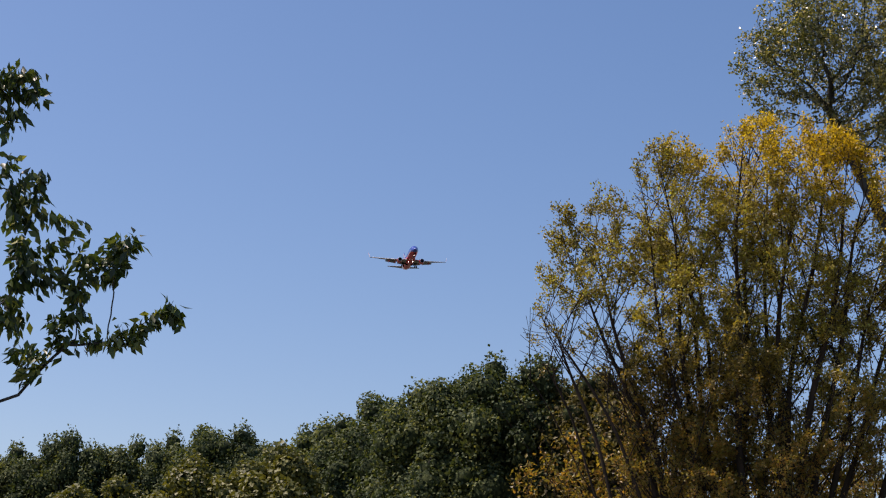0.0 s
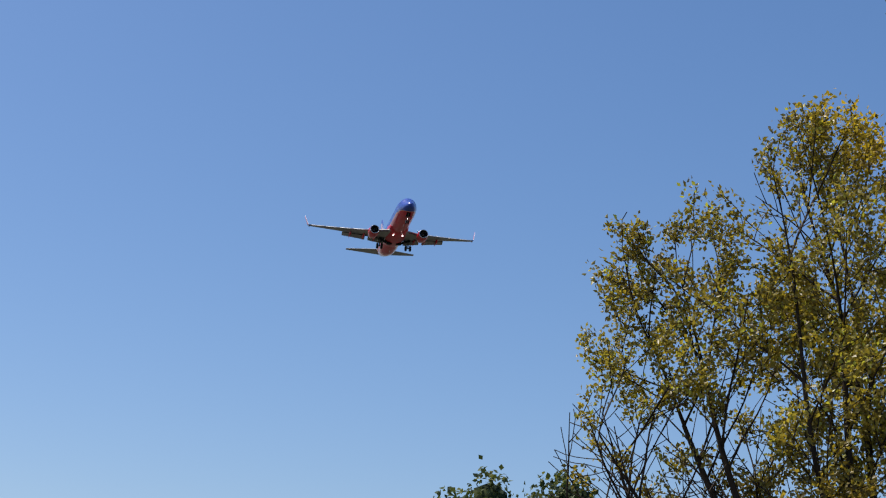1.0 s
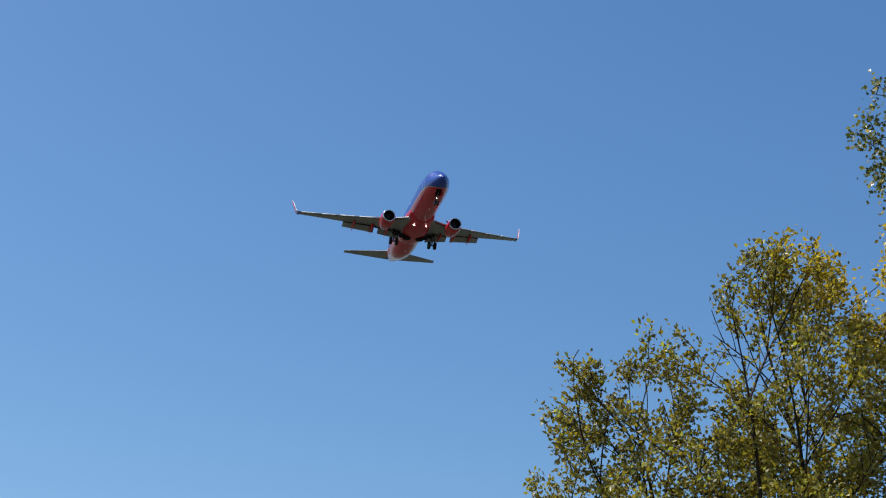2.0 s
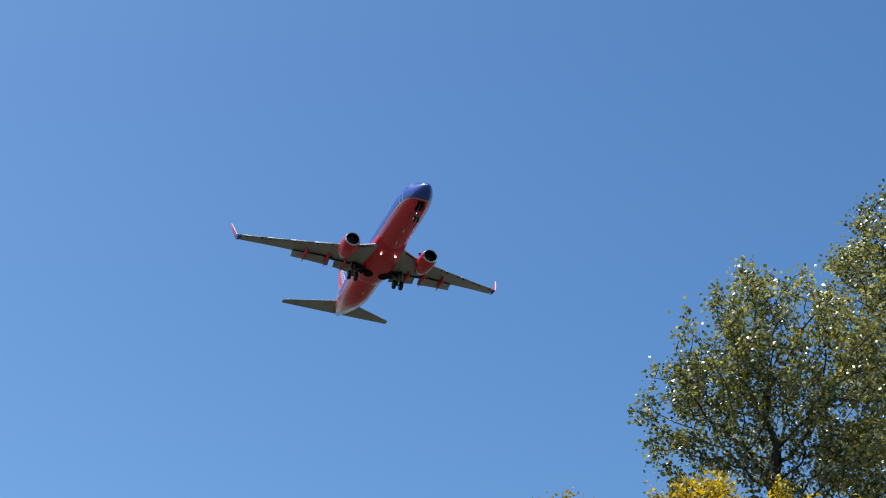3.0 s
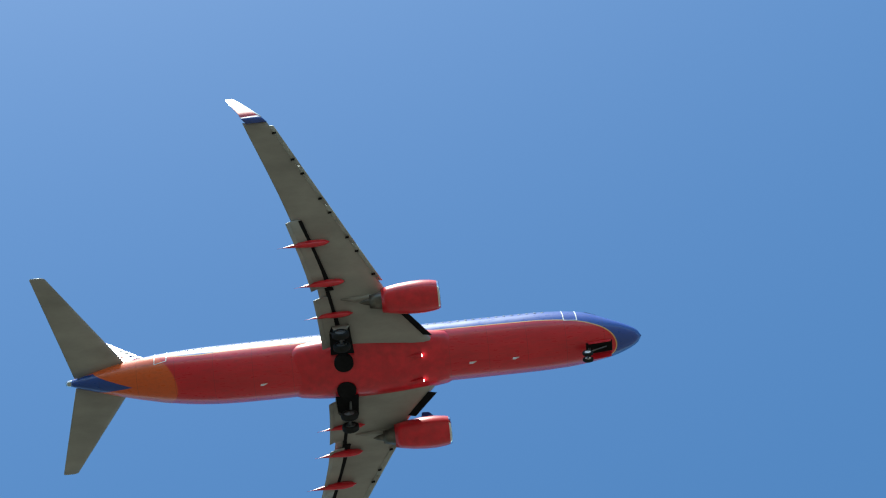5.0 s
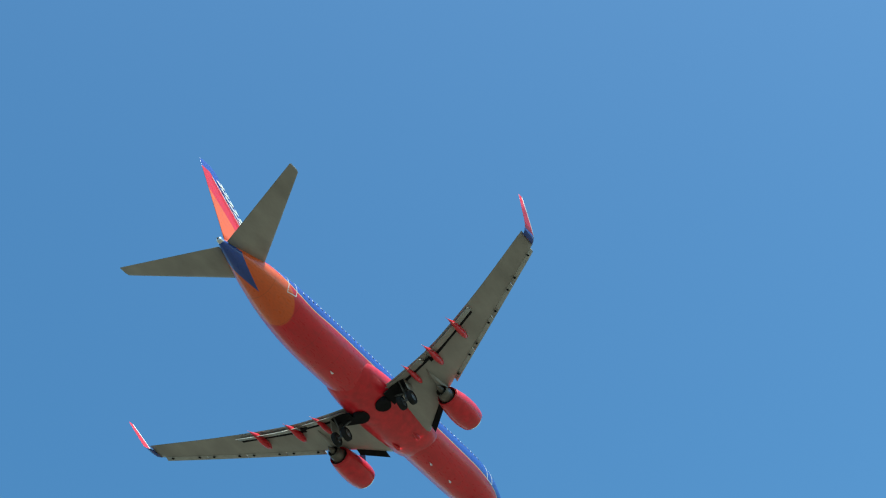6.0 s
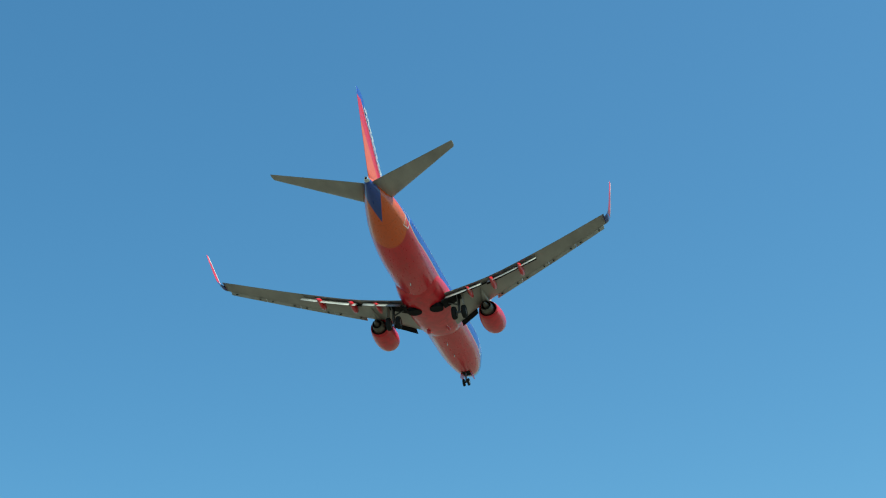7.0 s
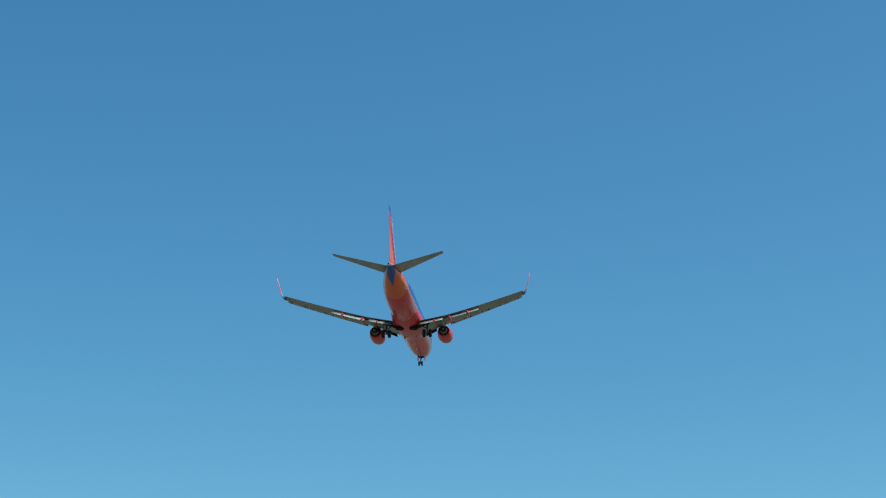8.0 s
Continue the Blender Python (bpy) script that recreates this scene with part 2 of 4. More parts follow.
for dull in (M_DARK, M_TYRE):
    dull.node_tree.nodes["Principled BSDF"].inputs["Specular IOR Level"].default_value = 0.12
M_CHROME = plain("polished_lip", (0.72, 0.72, 0.74), 0.16, 1.0, vary=0.05)
M_HOT = plain("hot_section_metal", (0.16, 0.145, 0.13), 0.45, 0.8, vary=0.2)
M_GLASS = plain("dark_glass", (0.02, 0.024, 0.03), 0.08, vary=0.05)
M_PANE = plain("pale_window_ring", (0.1, 0.13, 0.22), 0.35, vary=0.05)
M_LAMP, _nt, _b = material("landing_lamp", 0.2)
_b.inputs["Emission Color"].default_value = (1.0, 0.96, 0.88, 1)
_b.inputs["Emission Strength"].default_value = 9.0
M_GOLDLEAF = leaf_material("yellowing_leaves", (0.13, 0.105, 0.024), (0.29, 0.245, 0.05), (0.48, 0.43, 0.085), 0.42, 0.5, 0.6, (0.42, 0.46, 0.09), turned=(0.62, 0.46, 0.025))
# the poplar's rare pale leaves have sun glints put into their colour
M_POPLAR = leaf_material("glossy_green_leaves", (0.05, 0.07, 0.021), (0.19, 0.195, 0.06), (0.54, 0.49, 0.2), 0.3, 0.42, 0.9, (0.66, 0.58, 0.38))
M_BROAD = leaf_material("broad_green_leaves", (0.028, 0.052, 0.016), (0.065, 0.108, 0.027), (0.18, 0.21, 0.05), 0.42, 0.34, 0.5, (0.3, 0.31, 0.07))
M_WOOD = leaf_material("woodland_leaves", (0.034, 0.056, 0.025), (0.098, 0.13, 0.052), (0.25, 0.27, 0.11), 0.7, 0.3, 0.25)
M_RUSSET = leaf_material("olive_brown_leaves", (0.08, 0.07, 0.026), (0.19, 0.165, 0.052), (0.34, 0.29, 0.09), 0.6, 0.4, 0.3)
M_INNER_SHADE = inner_material()
M_BUSH = leaf_material("olive_bush_leaves", (0.075, 0.086, 0.02), (0.135, 0.145, 0.032), (0.2, 0.2, 0.045), 0.55, 0.3)
M_BARK = bark_material("brown_bark", (0.022, 0.016, 0.012), (0.07, 0.047, 0.034))
M_BARK_GREY = bark_material("grey_bark", (0.028, 0.026, 0.023), (0.09, 0.084, 0.075))
M_GROUND = ground_material()


# ---- building helpers ----
def part(name, bm, mat, parent, label="", smooth=True):
    """Link a bmesh as one mesh object under a thing or a part."""
    me = bpy.data.meshes.new(name)
    bmesh.ops.recalc_face_normals(bm, faces=bm.faces)
    bm.to_mesh(me)
    bm.free()
    me.materials.append(mat)
    if smooth:
        for p in me.polygons:
            p.use_smooth = True
    ob = new(name, me)
    ob.parent = parent
    if label:
        tagged(ob, label)
    return ob


def share(name, me, parent, m):
    ob = new(name, me)
    ob.parent = parent
    ob.matrix_basis = m
    return ob


def loft(bm, rings, cap=True, close=True):
    vs = [[bm.verts.new(p) for p in r] for r in rings]
    n = len(rings[0])
    for a, b in zip(vs, vs[1:]):
        for i in range(n if close else n - 1):
            j = (i + 1) % n
            bm.faces.new((a[i], a[j], b[j], b[i]))
    if cap:
        bm.faces.new(vs[0][::-1])
        bm.faces.new(vs[-1])
    return vs


def curve_through(xs, ys):
    """Monotone cubic through a few knots."""
    xs, ys = np.array(xs, float), np.array(ys, float)
    h, d = np.diff(xs), np.diff(ys) / np.diff(xs)
    m = np.zeros(len(xs))
    m[0], m[-1] = d[0], d[-1]
    for i in range(1, len(xs) - 1):
        if d[i - 1] * d[i] > 0:
            m[i] = 2 * d[i - 1] * d[i] / (d[i - 1] + d[i])

    def f(x):
        i = min(max(int(np.searchsorted(xs, x)) - 1, 0), len(h) - 1)
        t = (x - xs[i]) / h[i]
        return float((2 * t**3 - 3 * t * t + 1) * ys[i] + (t**3 - 2 * t * t + t) * h[i] * m[i] + (3 * t * t - 2 * t**3) * ys[i + 1] + (t**3 - t * t) * h[i] * m[i + 1])

    return f


def revolve(bm, profile, centre, n=32, squash=1.0, drop=0.0):
    """Rings about the fore-and-aft axis; profile of (station aft, radius)."""
    cx, cy, cz = centre
    rings = []
    for s, r in profile:
        ring = []
        for i in range(n):
            a = 2 * math.pi * i / n
            zz = math.sin(a) * r
            if zz < 0:
                zz *= squash
            ring.append((cx - s, cy + math.cos(a) * r, cz + zz - drop * s))
        rings.append(ring)
    loft(bm, rings, cap=False)


def tube(bm, points, radii, n=8):
    """Tapered round tube along a line of points."""
    rings = []
    pts = [Vector(p) for p in points]
    for i, p in enumerate(pts):
        d = (pts[min(i + 1, len(pts) - 1)] - pts[max(i - 1, 0)]).normalized()
        u = d.orthogonal().normalized()
        w = d.cross(u)
        rings.append([p + (u * math.cos(2 * math.pi * k / n) + w * math.sin(2 * math.pi * k / n)) * radii[i] for k in range(n)])
    loft(bm, rings)


def slab(bm, corners, thick, bevel=0.0):
    """A thin panel: four corners and a thickness along its normal."""
    c = [Vector(p) for p in corners]
    nrm = (c[1] - c[0]).cross(c[3] - c[0]).normalized() * thick / 2
    lo, hi = [bm.verts.new(p - nrm) for p in c], [bm.verts.new(p + nrm) for p in c]
    fs = [bm.faces.new(lo[::-1]), bm.faces.new(hi)]
    for i in range(4):
        j = (i + 1) % 4
        fs.append(bm.faces.new((lo[i], lo[j], hi[j], hi[i])))
    if bevel:
        bmesh.ops.bevel(bm, geom=list({e for f in fs for e in f.edges}), offset=bevel, segments=1, affect="EDGES")


# ---- ground ----
def build_ground():
    bm = bmesh.new()
    rings = []
    for r in (2, 8, 20, 45, 90, 180, 400, 900, 2200, 4500):
        rings.append([(math.cos(a) * r, math.sin(a) * r, noise.noise(Vector((math.cos(a) * r, math.sin(a) * r, 0)) * 0.03) * min(0.25, r * 0.01) - 0.02) for a in np.linspace(0, 2 * math.pi, 48, endpoint=False)])
    loft(bm, rings, cap=False)
    c = bm.verts.new((0, 0, -0.02))
    bm.verts.ensure_lookup_table()
    for i in range(48):
        bm.faces.new((bm.verts[i], bm.verts[(i + 1) % 48], c))
    ob = part("ground", bm, M_GROUND, None)
    tagged(ob, "dry grass field reaching flat to the horizon", "ground", kind="structure")


build_ground()


# ---- the airliner: nose at the origin, flying towards +x, port side +y ----
def section(s, top, bot, half, n=48):
    """Cross-section of the body: two lobes meeting at the floor line."""
    ring = []
    mid = bot + (top - bot) * 0.5
    for i in range(n):
        a = 2 * math.pi * i / n
        hz = (top - mid) if math.sin(a) >= 0 else (mid - bot)
        ring.append((-s, math.cos(a) * half, mid + math.sin(a) * hz))
    return ring


F_TOP = curve_through((0, 0.25, 0.8, 1.6, 2.3, 3.0, 3.9, 5.2, 7, 27, 32, 35, 36.8, 37.5), (-0.68, -0.30, 0.02, 0.40, 0.80, 1.40, 1.82, 2.01, 2.1, 2.15, 2.12, 1.98, 1.70, 1.40))
F_BOT = curve_through((0, 0.25, 0.8, 1.6, 2.5, 3.8, 5.5, 7, 24, 26.5, 29, 32, 35, 36.8, 37.5), (-0.68, -1.04, -1.32, -1.56, -1.74, -1.9, -1.98, -2.0, -2.0, -1.96, -1.65, -0.88, 0.05, 0.66, 0.95))
F_HALF = curve_through((0, 0.25, 0.8, 1.6, 2.5, 3.8, 5.5, 7, 25, 28, 31, 34, 36.5, 37.5), (0.01, 0.40, 0.76, 1.10, 1.38, 1.68, 1.85, 1.91, 1.92, 1.88, 1.66, 1.15, 0.5, 0.2))


def body_point(s, z, side):
    """The place on the skin at a station and height, and the outward slope there."""
    top, bot, half = F_TOP(s), F_BOT(s), F_HALF(s)
    mid, hz = (top + bot) / 2, (top - bot) / 2
    k = max(-0.999, min(0.999, (z - mid) / hz))
    y = half * math.sqrt(1 - k * k)
    return Vector((-s, side * y, z)), Vector((0, side * y / half**2, (z - mid) / hz**2)).normalized()


def airfoil(chord, thick, n=11):
    """Closed section from the trailing edge over the top and back below: (aft, up)."""
    up, lo = [], []
    for i in range(n):
        x = 0.5 * (1 + math.cos(math.pi * i / (n - 1)))
        t = 5 * thick * (0.2969 * math.sqrt(x) - 0.126 * x - 0.3516 * x * x + 0.2843 * x**3 - 0.1015 * x**4)
        camber = 0.10 * thick * math.sin(math.pi * x)
        up.append((x * chord, (t * 1.05 + camber) * chord))
        lo.append((x * chord, (-t * 0.85 + camber) * chord))
    return up + lo[::-1][1:-1]


def surface_ring(s_le, y, z, chord, thick, twist=0.0):
    c, d = math.cos(twist), math.sin(twist)
    return [(-(s_le + a * c + b * d), y, z + b * c - a * d) for a, b in airfoil(chord, thick)]


W_LE = curve_through((0, 1.88, 3.55, 5.55, 11.0, 16.45), (12.6, 13.9, 15.35, 16.62, 19.7, 22.75))
W_TE = curve_through((0, 1.88, 5.5, 10.2, 16.45), (20.3, 20.35, 20.72, 21.98, 24.3))


def wing_z(y):
    return -1.32 + (abs(y) - 1.88) * 0.15 + 0.0018 * max(abs(y) - 1.88, 0) ** 2


def build_wing(plane, sd):
    bm = bmesh.new()
    rings = []
    for y in (0.4, 1.88, 2.8, 3.7, 4.6, 5.55, 7, 8.6, 10.2, 11.8, 13.4, 15, 16.0, 16.45):
        le, te = W_LE(y), W_TE(y)
        rings.append(surface_ring(le, sd * y, wing_z(y), te - le, 0.125 - 0.0022 * y, -0.010 * max(0.0, y - 6.0)))
    loft(bm, rings)
    wing = part("wing", bm, M_GREY, plane, "grey swept wing with flaps lowered")
    # winglet sweeping up from the tip
    bm = bmesh.new()
    rings = []
    for k, (dy, dz, le, ch) in enumerate(((0, 0, 22.75, 1.3), (0.22, 0.06, 22.95, 1.3), (0.40, 0.28, 23.2, 1.2), (0.52, 0.65, 23.5, 1.05), (0.74, 1.6, 24.15, 0.82), (0.95, 2.5, 24.85, 0.5))):
        lean = min(1.0, k / 3) * 1.33
        z0 = wing_z(16.45)
        rings.append([(-(le + a), sd * (16.45 + dy - b * math.sin(lean)), z0 + dz + b * math.cos(lean)) for a, b in airfoil(ch, 0.085)])
    loft(bm, rings)
    part("winglet", bm, M_RED, wing, "red blended winglet with a blue root")
    # white leading edge, widened so that its colour carries the sun glint
    bm = bmesh.new()
    rings = []
    for k, (dy, dz, le, ch) in enumerate(((0.30, 0.15, 23.06, 0.3), (0.40, 0.28, 23.2, 0.3), (0.52, 0.65, 23.5, 0.28), (0.74, 1.6, 24.15, 0.24), (0.95, 2.5, 24.85, 0.18))):
        lean = min(1.0, (k + 1.5) / 3) * 1.33
        rings.append([(-(le - 0.03 + a), sd * (16.45 + dy - b * math.sin(lean)), wing_z(16.45) + dz + b * math.cos(lean)) for a, b in airfoil(ch, 0.32)])
    loft(bm, rings)
    part("winglet_edge_glint", bm, M_WHITE, wing, "white leading edge of the winglet with its sun glint painted in")
    bm = bmesh.new()
    z0 = wing_z(16.45)
    loft(bm, [[(-(le + a), sd * (16.45 + dy - b * 1.04 * math.sin(ln)), z0 + dz + b * 1.12 * math.cos(ln)) for a, b in airfoil(ch, 0.12)] for dy, dz, le, ch, ln in ((0.0, 0, 22.74, 1.33, 0), (0.22, 0.06, 22.94, 1.33, 0.44), (0.36, 0.23, 23.14, 1.25, 0.8))])
    part("winglet_root", bm, M_BLUE, wing, "blue painted winglet root")
    # slats run forward and down along the leading edge
    for y0, y1 in ((5.85, 8.33), (8.355, 10.93), (10.955, 13.53), (13.555, 16.2)):
        bm = bmesh.new()
        rings = []
        for y in np.linspace(y0, y1, 4):
            le, ch = W_LE(y), W_TE(y) - W_LE(y)
            c = 0.13 * ch + 0.12
            zz = wing_z(y) - 0.17
            rings.append([(-(le - 0.28 + a * c), sd * y, zz + b * c) for a, b in ((0.0, 0.0), (0.08, 0.16), (0.4, 0.36), (1.0, 0.47), (1.0, 0.43), (0.5, 0.22), (0.2, -0.02), (0.06, -0.1))])
        loft(bm, rings)
        part("slat", bm, M_PALE, wing, "pale metal slat run out from the leading edge")
        for y in (y0 + 0.45, y1 - 0.45):
            bm = bmesh.new()
            slab(bm, [(-(W_LE(y) - 0.1), sd * (y - 0.06), wing_z(y) - 0.13), (-(W_LE(y) + 0.12), sd * (y - 0.06), wing_z(y) - 0.2), (-(W_LE(y) + 0.12), sd * (y + 0.06), wing_z(y) - 0.2), (-(W_LE(y) - 0.1), sd * (y + 0.06), wing_z(y) - 0.13)], 0.06)
            part("slat_track", bm, M_DARK, wing, smooth=False)
    # Krueger flap between body and engine, the black slot's shade in its colour
    bm = bmesh.new()
    slab(bm, [(-(W_LE(y) - f), sd * y, wing_z(y) - g) for y, f, g in ((2.05, 0.3, 0.42), (3.75, 0.25, 0.38), (3.75, -0.25, 0.12), (2.05, -0.25, 0.15))], 0.06)
    part("krueger_flap", bm, M_DARK, wing, "leading edge flap folded down by the body, slot shade painted dark on it", smooth=False)
    # trailing edge flaps: a main panel and a smaller one behind, both drooped
    for y0, y1, ch in ((1.95, 5.15, 0.95), (5.75, 10.2, 0.88)):
        for name, gap, drop, c, ang in (("flap", -0.70, 0.12, ch, 0.36), ("aft_flap", ch * 0.90 - 0.72, 0.12 + ch * 0.37, ch * 0.42, 0.7)):
            bm = bmesh.new()
            rings = []
            for y in np.linspace(y0, y1, 5):
                k = 1 - 0.035 * (y - y0)
                rings.append(surface_ring(W_TE(y) + gap * k, sd * y, wing_z(y) - drop * k - 0.02, c * k, 0.13, ang))
            loft(bm, rings)
            part(name, bm, M_GREY, wing, "lowered trailing edge flap")
    # dark panels below the wing, painted as the slot's shade ahead of the flaps
    for y0, y1 in ((2.0, 5.5), (5.52, 10.15)):
        bm = bmesh.new()
        slab(bm, [(-(W_TE(y) - f), sd * y, wing_z(y) - 0.19 + 0.03 * f) for y, f in ((y0, 1.05), (y1, 0.74), (y1, 0.5), (y0, 0.5))], 0.05)
        part("flap_slot_shade", bm, M_DARK, wing, "dark panel painted as the shade of the slot ahead of the flap", smooth=False)
    # flap track fairings
    for y, s0, s1, r in ((4.0, 18.6, 21.75, 0.25), (6.1, 18.9, 22.15, 0.31), (8.7, 19.6, 22.95, 0.3)):
        bm = bmesh.new()
        rings = []
        for u in np.linspace(0, 1, 12):
            s = s0 + (s1 - s0) * u
            rr = r * (math.sin(math.pi * min(u * 1.15, 1) ** 0.75) ** 0.7 if u < 0.87 else 0) * (1 - 0.35 * u) + 0.012
            zz = wing_z(y) - 0.30 - 0.10 * math.sin(math.pi * u) - 0.75 * max(0, u - 0.55) ** 1.2 * 1.5
            rings.append([(-s, sd * y + rr * 0.75 * math.cos(a), zz + rr * 1.35 * math.sin(a)) for a in np.linspace(0, 2 * math.pi, 12, endpoint=False)])
        loft(bm, rings)
        part("flap_fairing", bm, M_RED, wing, "red flap track fairing hanging below the wing")


def build_engine(plane, sd):
    c = (-13.0, sd * 4.83, -1.80)
    bm = bmesh.new()
    revolve(bm, ((0.16, 0.93), (0.5, 1.0), (1.1, 1.06), (1.8, 1.05), (2.6, 0.98), (3.3, 0.86), (3.72, 0.76), (3.70, 0.72), (2.8, 0.8)), c, 36, 0.93)
    nacelle = part("engine_nacelle", bm, M_RED, plane, "red engine nacelle under the wing")
    bm = bmesh.new()
    revolve(bm, ((0.17, 0.932), (0.06, 0.90), (0.0, 0.85), (0.03, 0.79), (0.14, 0.765)), c, 36, 0.93)
    part("inlet_lip", bm, M_CHROME, nacelle, "polished metal inlet lip")
    # duct lining: the shade inside is put into its near-black colour
    bm = bmesh.new()
    revolve(bm, ((0.13, 0.767), (0.5, 0.76), (0.95, 0.78), (1.0, 0.3), (1.0, 0.02)), c, 36, 0.95)
    part("inlet_duct", bm, M_DARK, nacelle, "inlet duct with its inner shade painted near-black")
    bm = bmesh.new()
    for k in range(24):
        a = 2 * math.pi * k / 24
        ring = []
        for r, da, s in ((0.25, -0.10, 0.86), (0.74, -0.06, 0.80), (0.74, 0.08, 0.96), (0.25, 0.14, 0.98)):
            ring.append(bm.verts.new((c[0] - s, c[1] + math.cos(a + da) * r, c[2] + math.sin(a + da) * r)))
        bm.faces.new(ring)
    part("fan", bm, M_STEEL, nacelle, "dull metal fan blades", smooth=False)
    bm = bmesh.new()
    revolve(bm, ((0.55, 0.01), (0.62, 0.1), (0.8, 0.22), (0.98, 0.26)), c, 20)
    part("spinner", bm, M_STEEL, nacelle)
    bm = bmesh.new()
    revolve(bm, ((2.7, 0.62), (3.5, 0.60), (4.1, 0.5), (4.5, 0.42), (4.48, 0.38), (4.0, 0.4)), c, 28)
    part("core_nozzle", bm, M_HOT, nacelle, "dark heat-stained core nozzle")
    bm = bmesh.new()
    revolve(bm, ((4.0, 0.3), (4.5, 0.24), (4.9, 0.14), (5.15, 0.02)), c, 20)
    part("exhaust_plug", bm, M_HOT, nacelle)
    # pylon
    bm = bmesh.new()
    rings = []
    for s, z0, z1, w in ((0.9, -0.85, -0.72, 0.05), (1.8, -0.95, -0.55, 0.18), (3.0, -1.2, -0.55, 0.22), (4.2, -1.35, -0.75, 0.2), (5.6, -1.2, -0.9, 0.1), (6.3, -1.0, -0.95, 0.02)):
        rings.append([(-13.0 - s, sd * 4.83 + w * a, z0 if b else z1) for a, b in ((-1, 1), (1, 1), (1, 0), (-1, 0))])
    loft(bm, rings)
    part("pylon", bm, M_GREY, nacelle, "grey engine pylon")
    bm = bmesh.new()
    slab(bm, [(-14.0, sd * 4.83 - 0.78, -1.15), (-14.9, sd * 4.83 - 0.75, -1.1), (-14.8, sd * 4.83 - 1.02, -0.82), (-14.35, sd * 4.83 - 1.02, -0.86)] if sd > 0 else [(-14.0, sd * 4.83 + 0.78, -1.15), (-14.9, sd * 4.83 + 0.75, -1.1), (-14.8, sd * 4.83 + 1.02, -0.82), (-14.35, sd * 4.83 + 1.02, -0.86)], 0.03)
    part("nacelle_strake", bm, M_BLUE, nacelle, "dark blue strake on the nacelle", smooth=False)


def wheel(parent, centre, r, w, hub_mat, hub_label):
    """Tyre with a shouldered tread and a hub."""
    cx, cy, cz = centre
    bm = bmesh.new()
    prof = ((-0.5, 0.62), (-0.5, 0.86), (-0.38, 0.97), (-0.15, 1.0), (0.15, 1.0), (0.38, 0.97), (0.5, 0.86), (0.5, 0.62))
    loft(bm, [[(cx + math.cos(a) * r * q, cy + k * w, cz + math.sin(a) * r * q) for a in np.linspace(0, 2 * math.pi, 24, endpoint=False)] for k, q in prof], cap=False)
    part("wheel", bm, M_TYRE, parent, "black rubber tyre")
    bm = bmesh.new()
    loft(bm, [[(cx + math.cos(a) * r * q, cy + k * w, cz + math.sin(a) * r * q) for a in np.linspace(0, 2 * math.pi, 20, endpoint=False)] for k, q in ((-0.44, 0.2), (-0.42, 0.63), (0.42, 0.63), (0.44, 0.2))])
    part("hub", bm, hub_mat, parent, hub_label)


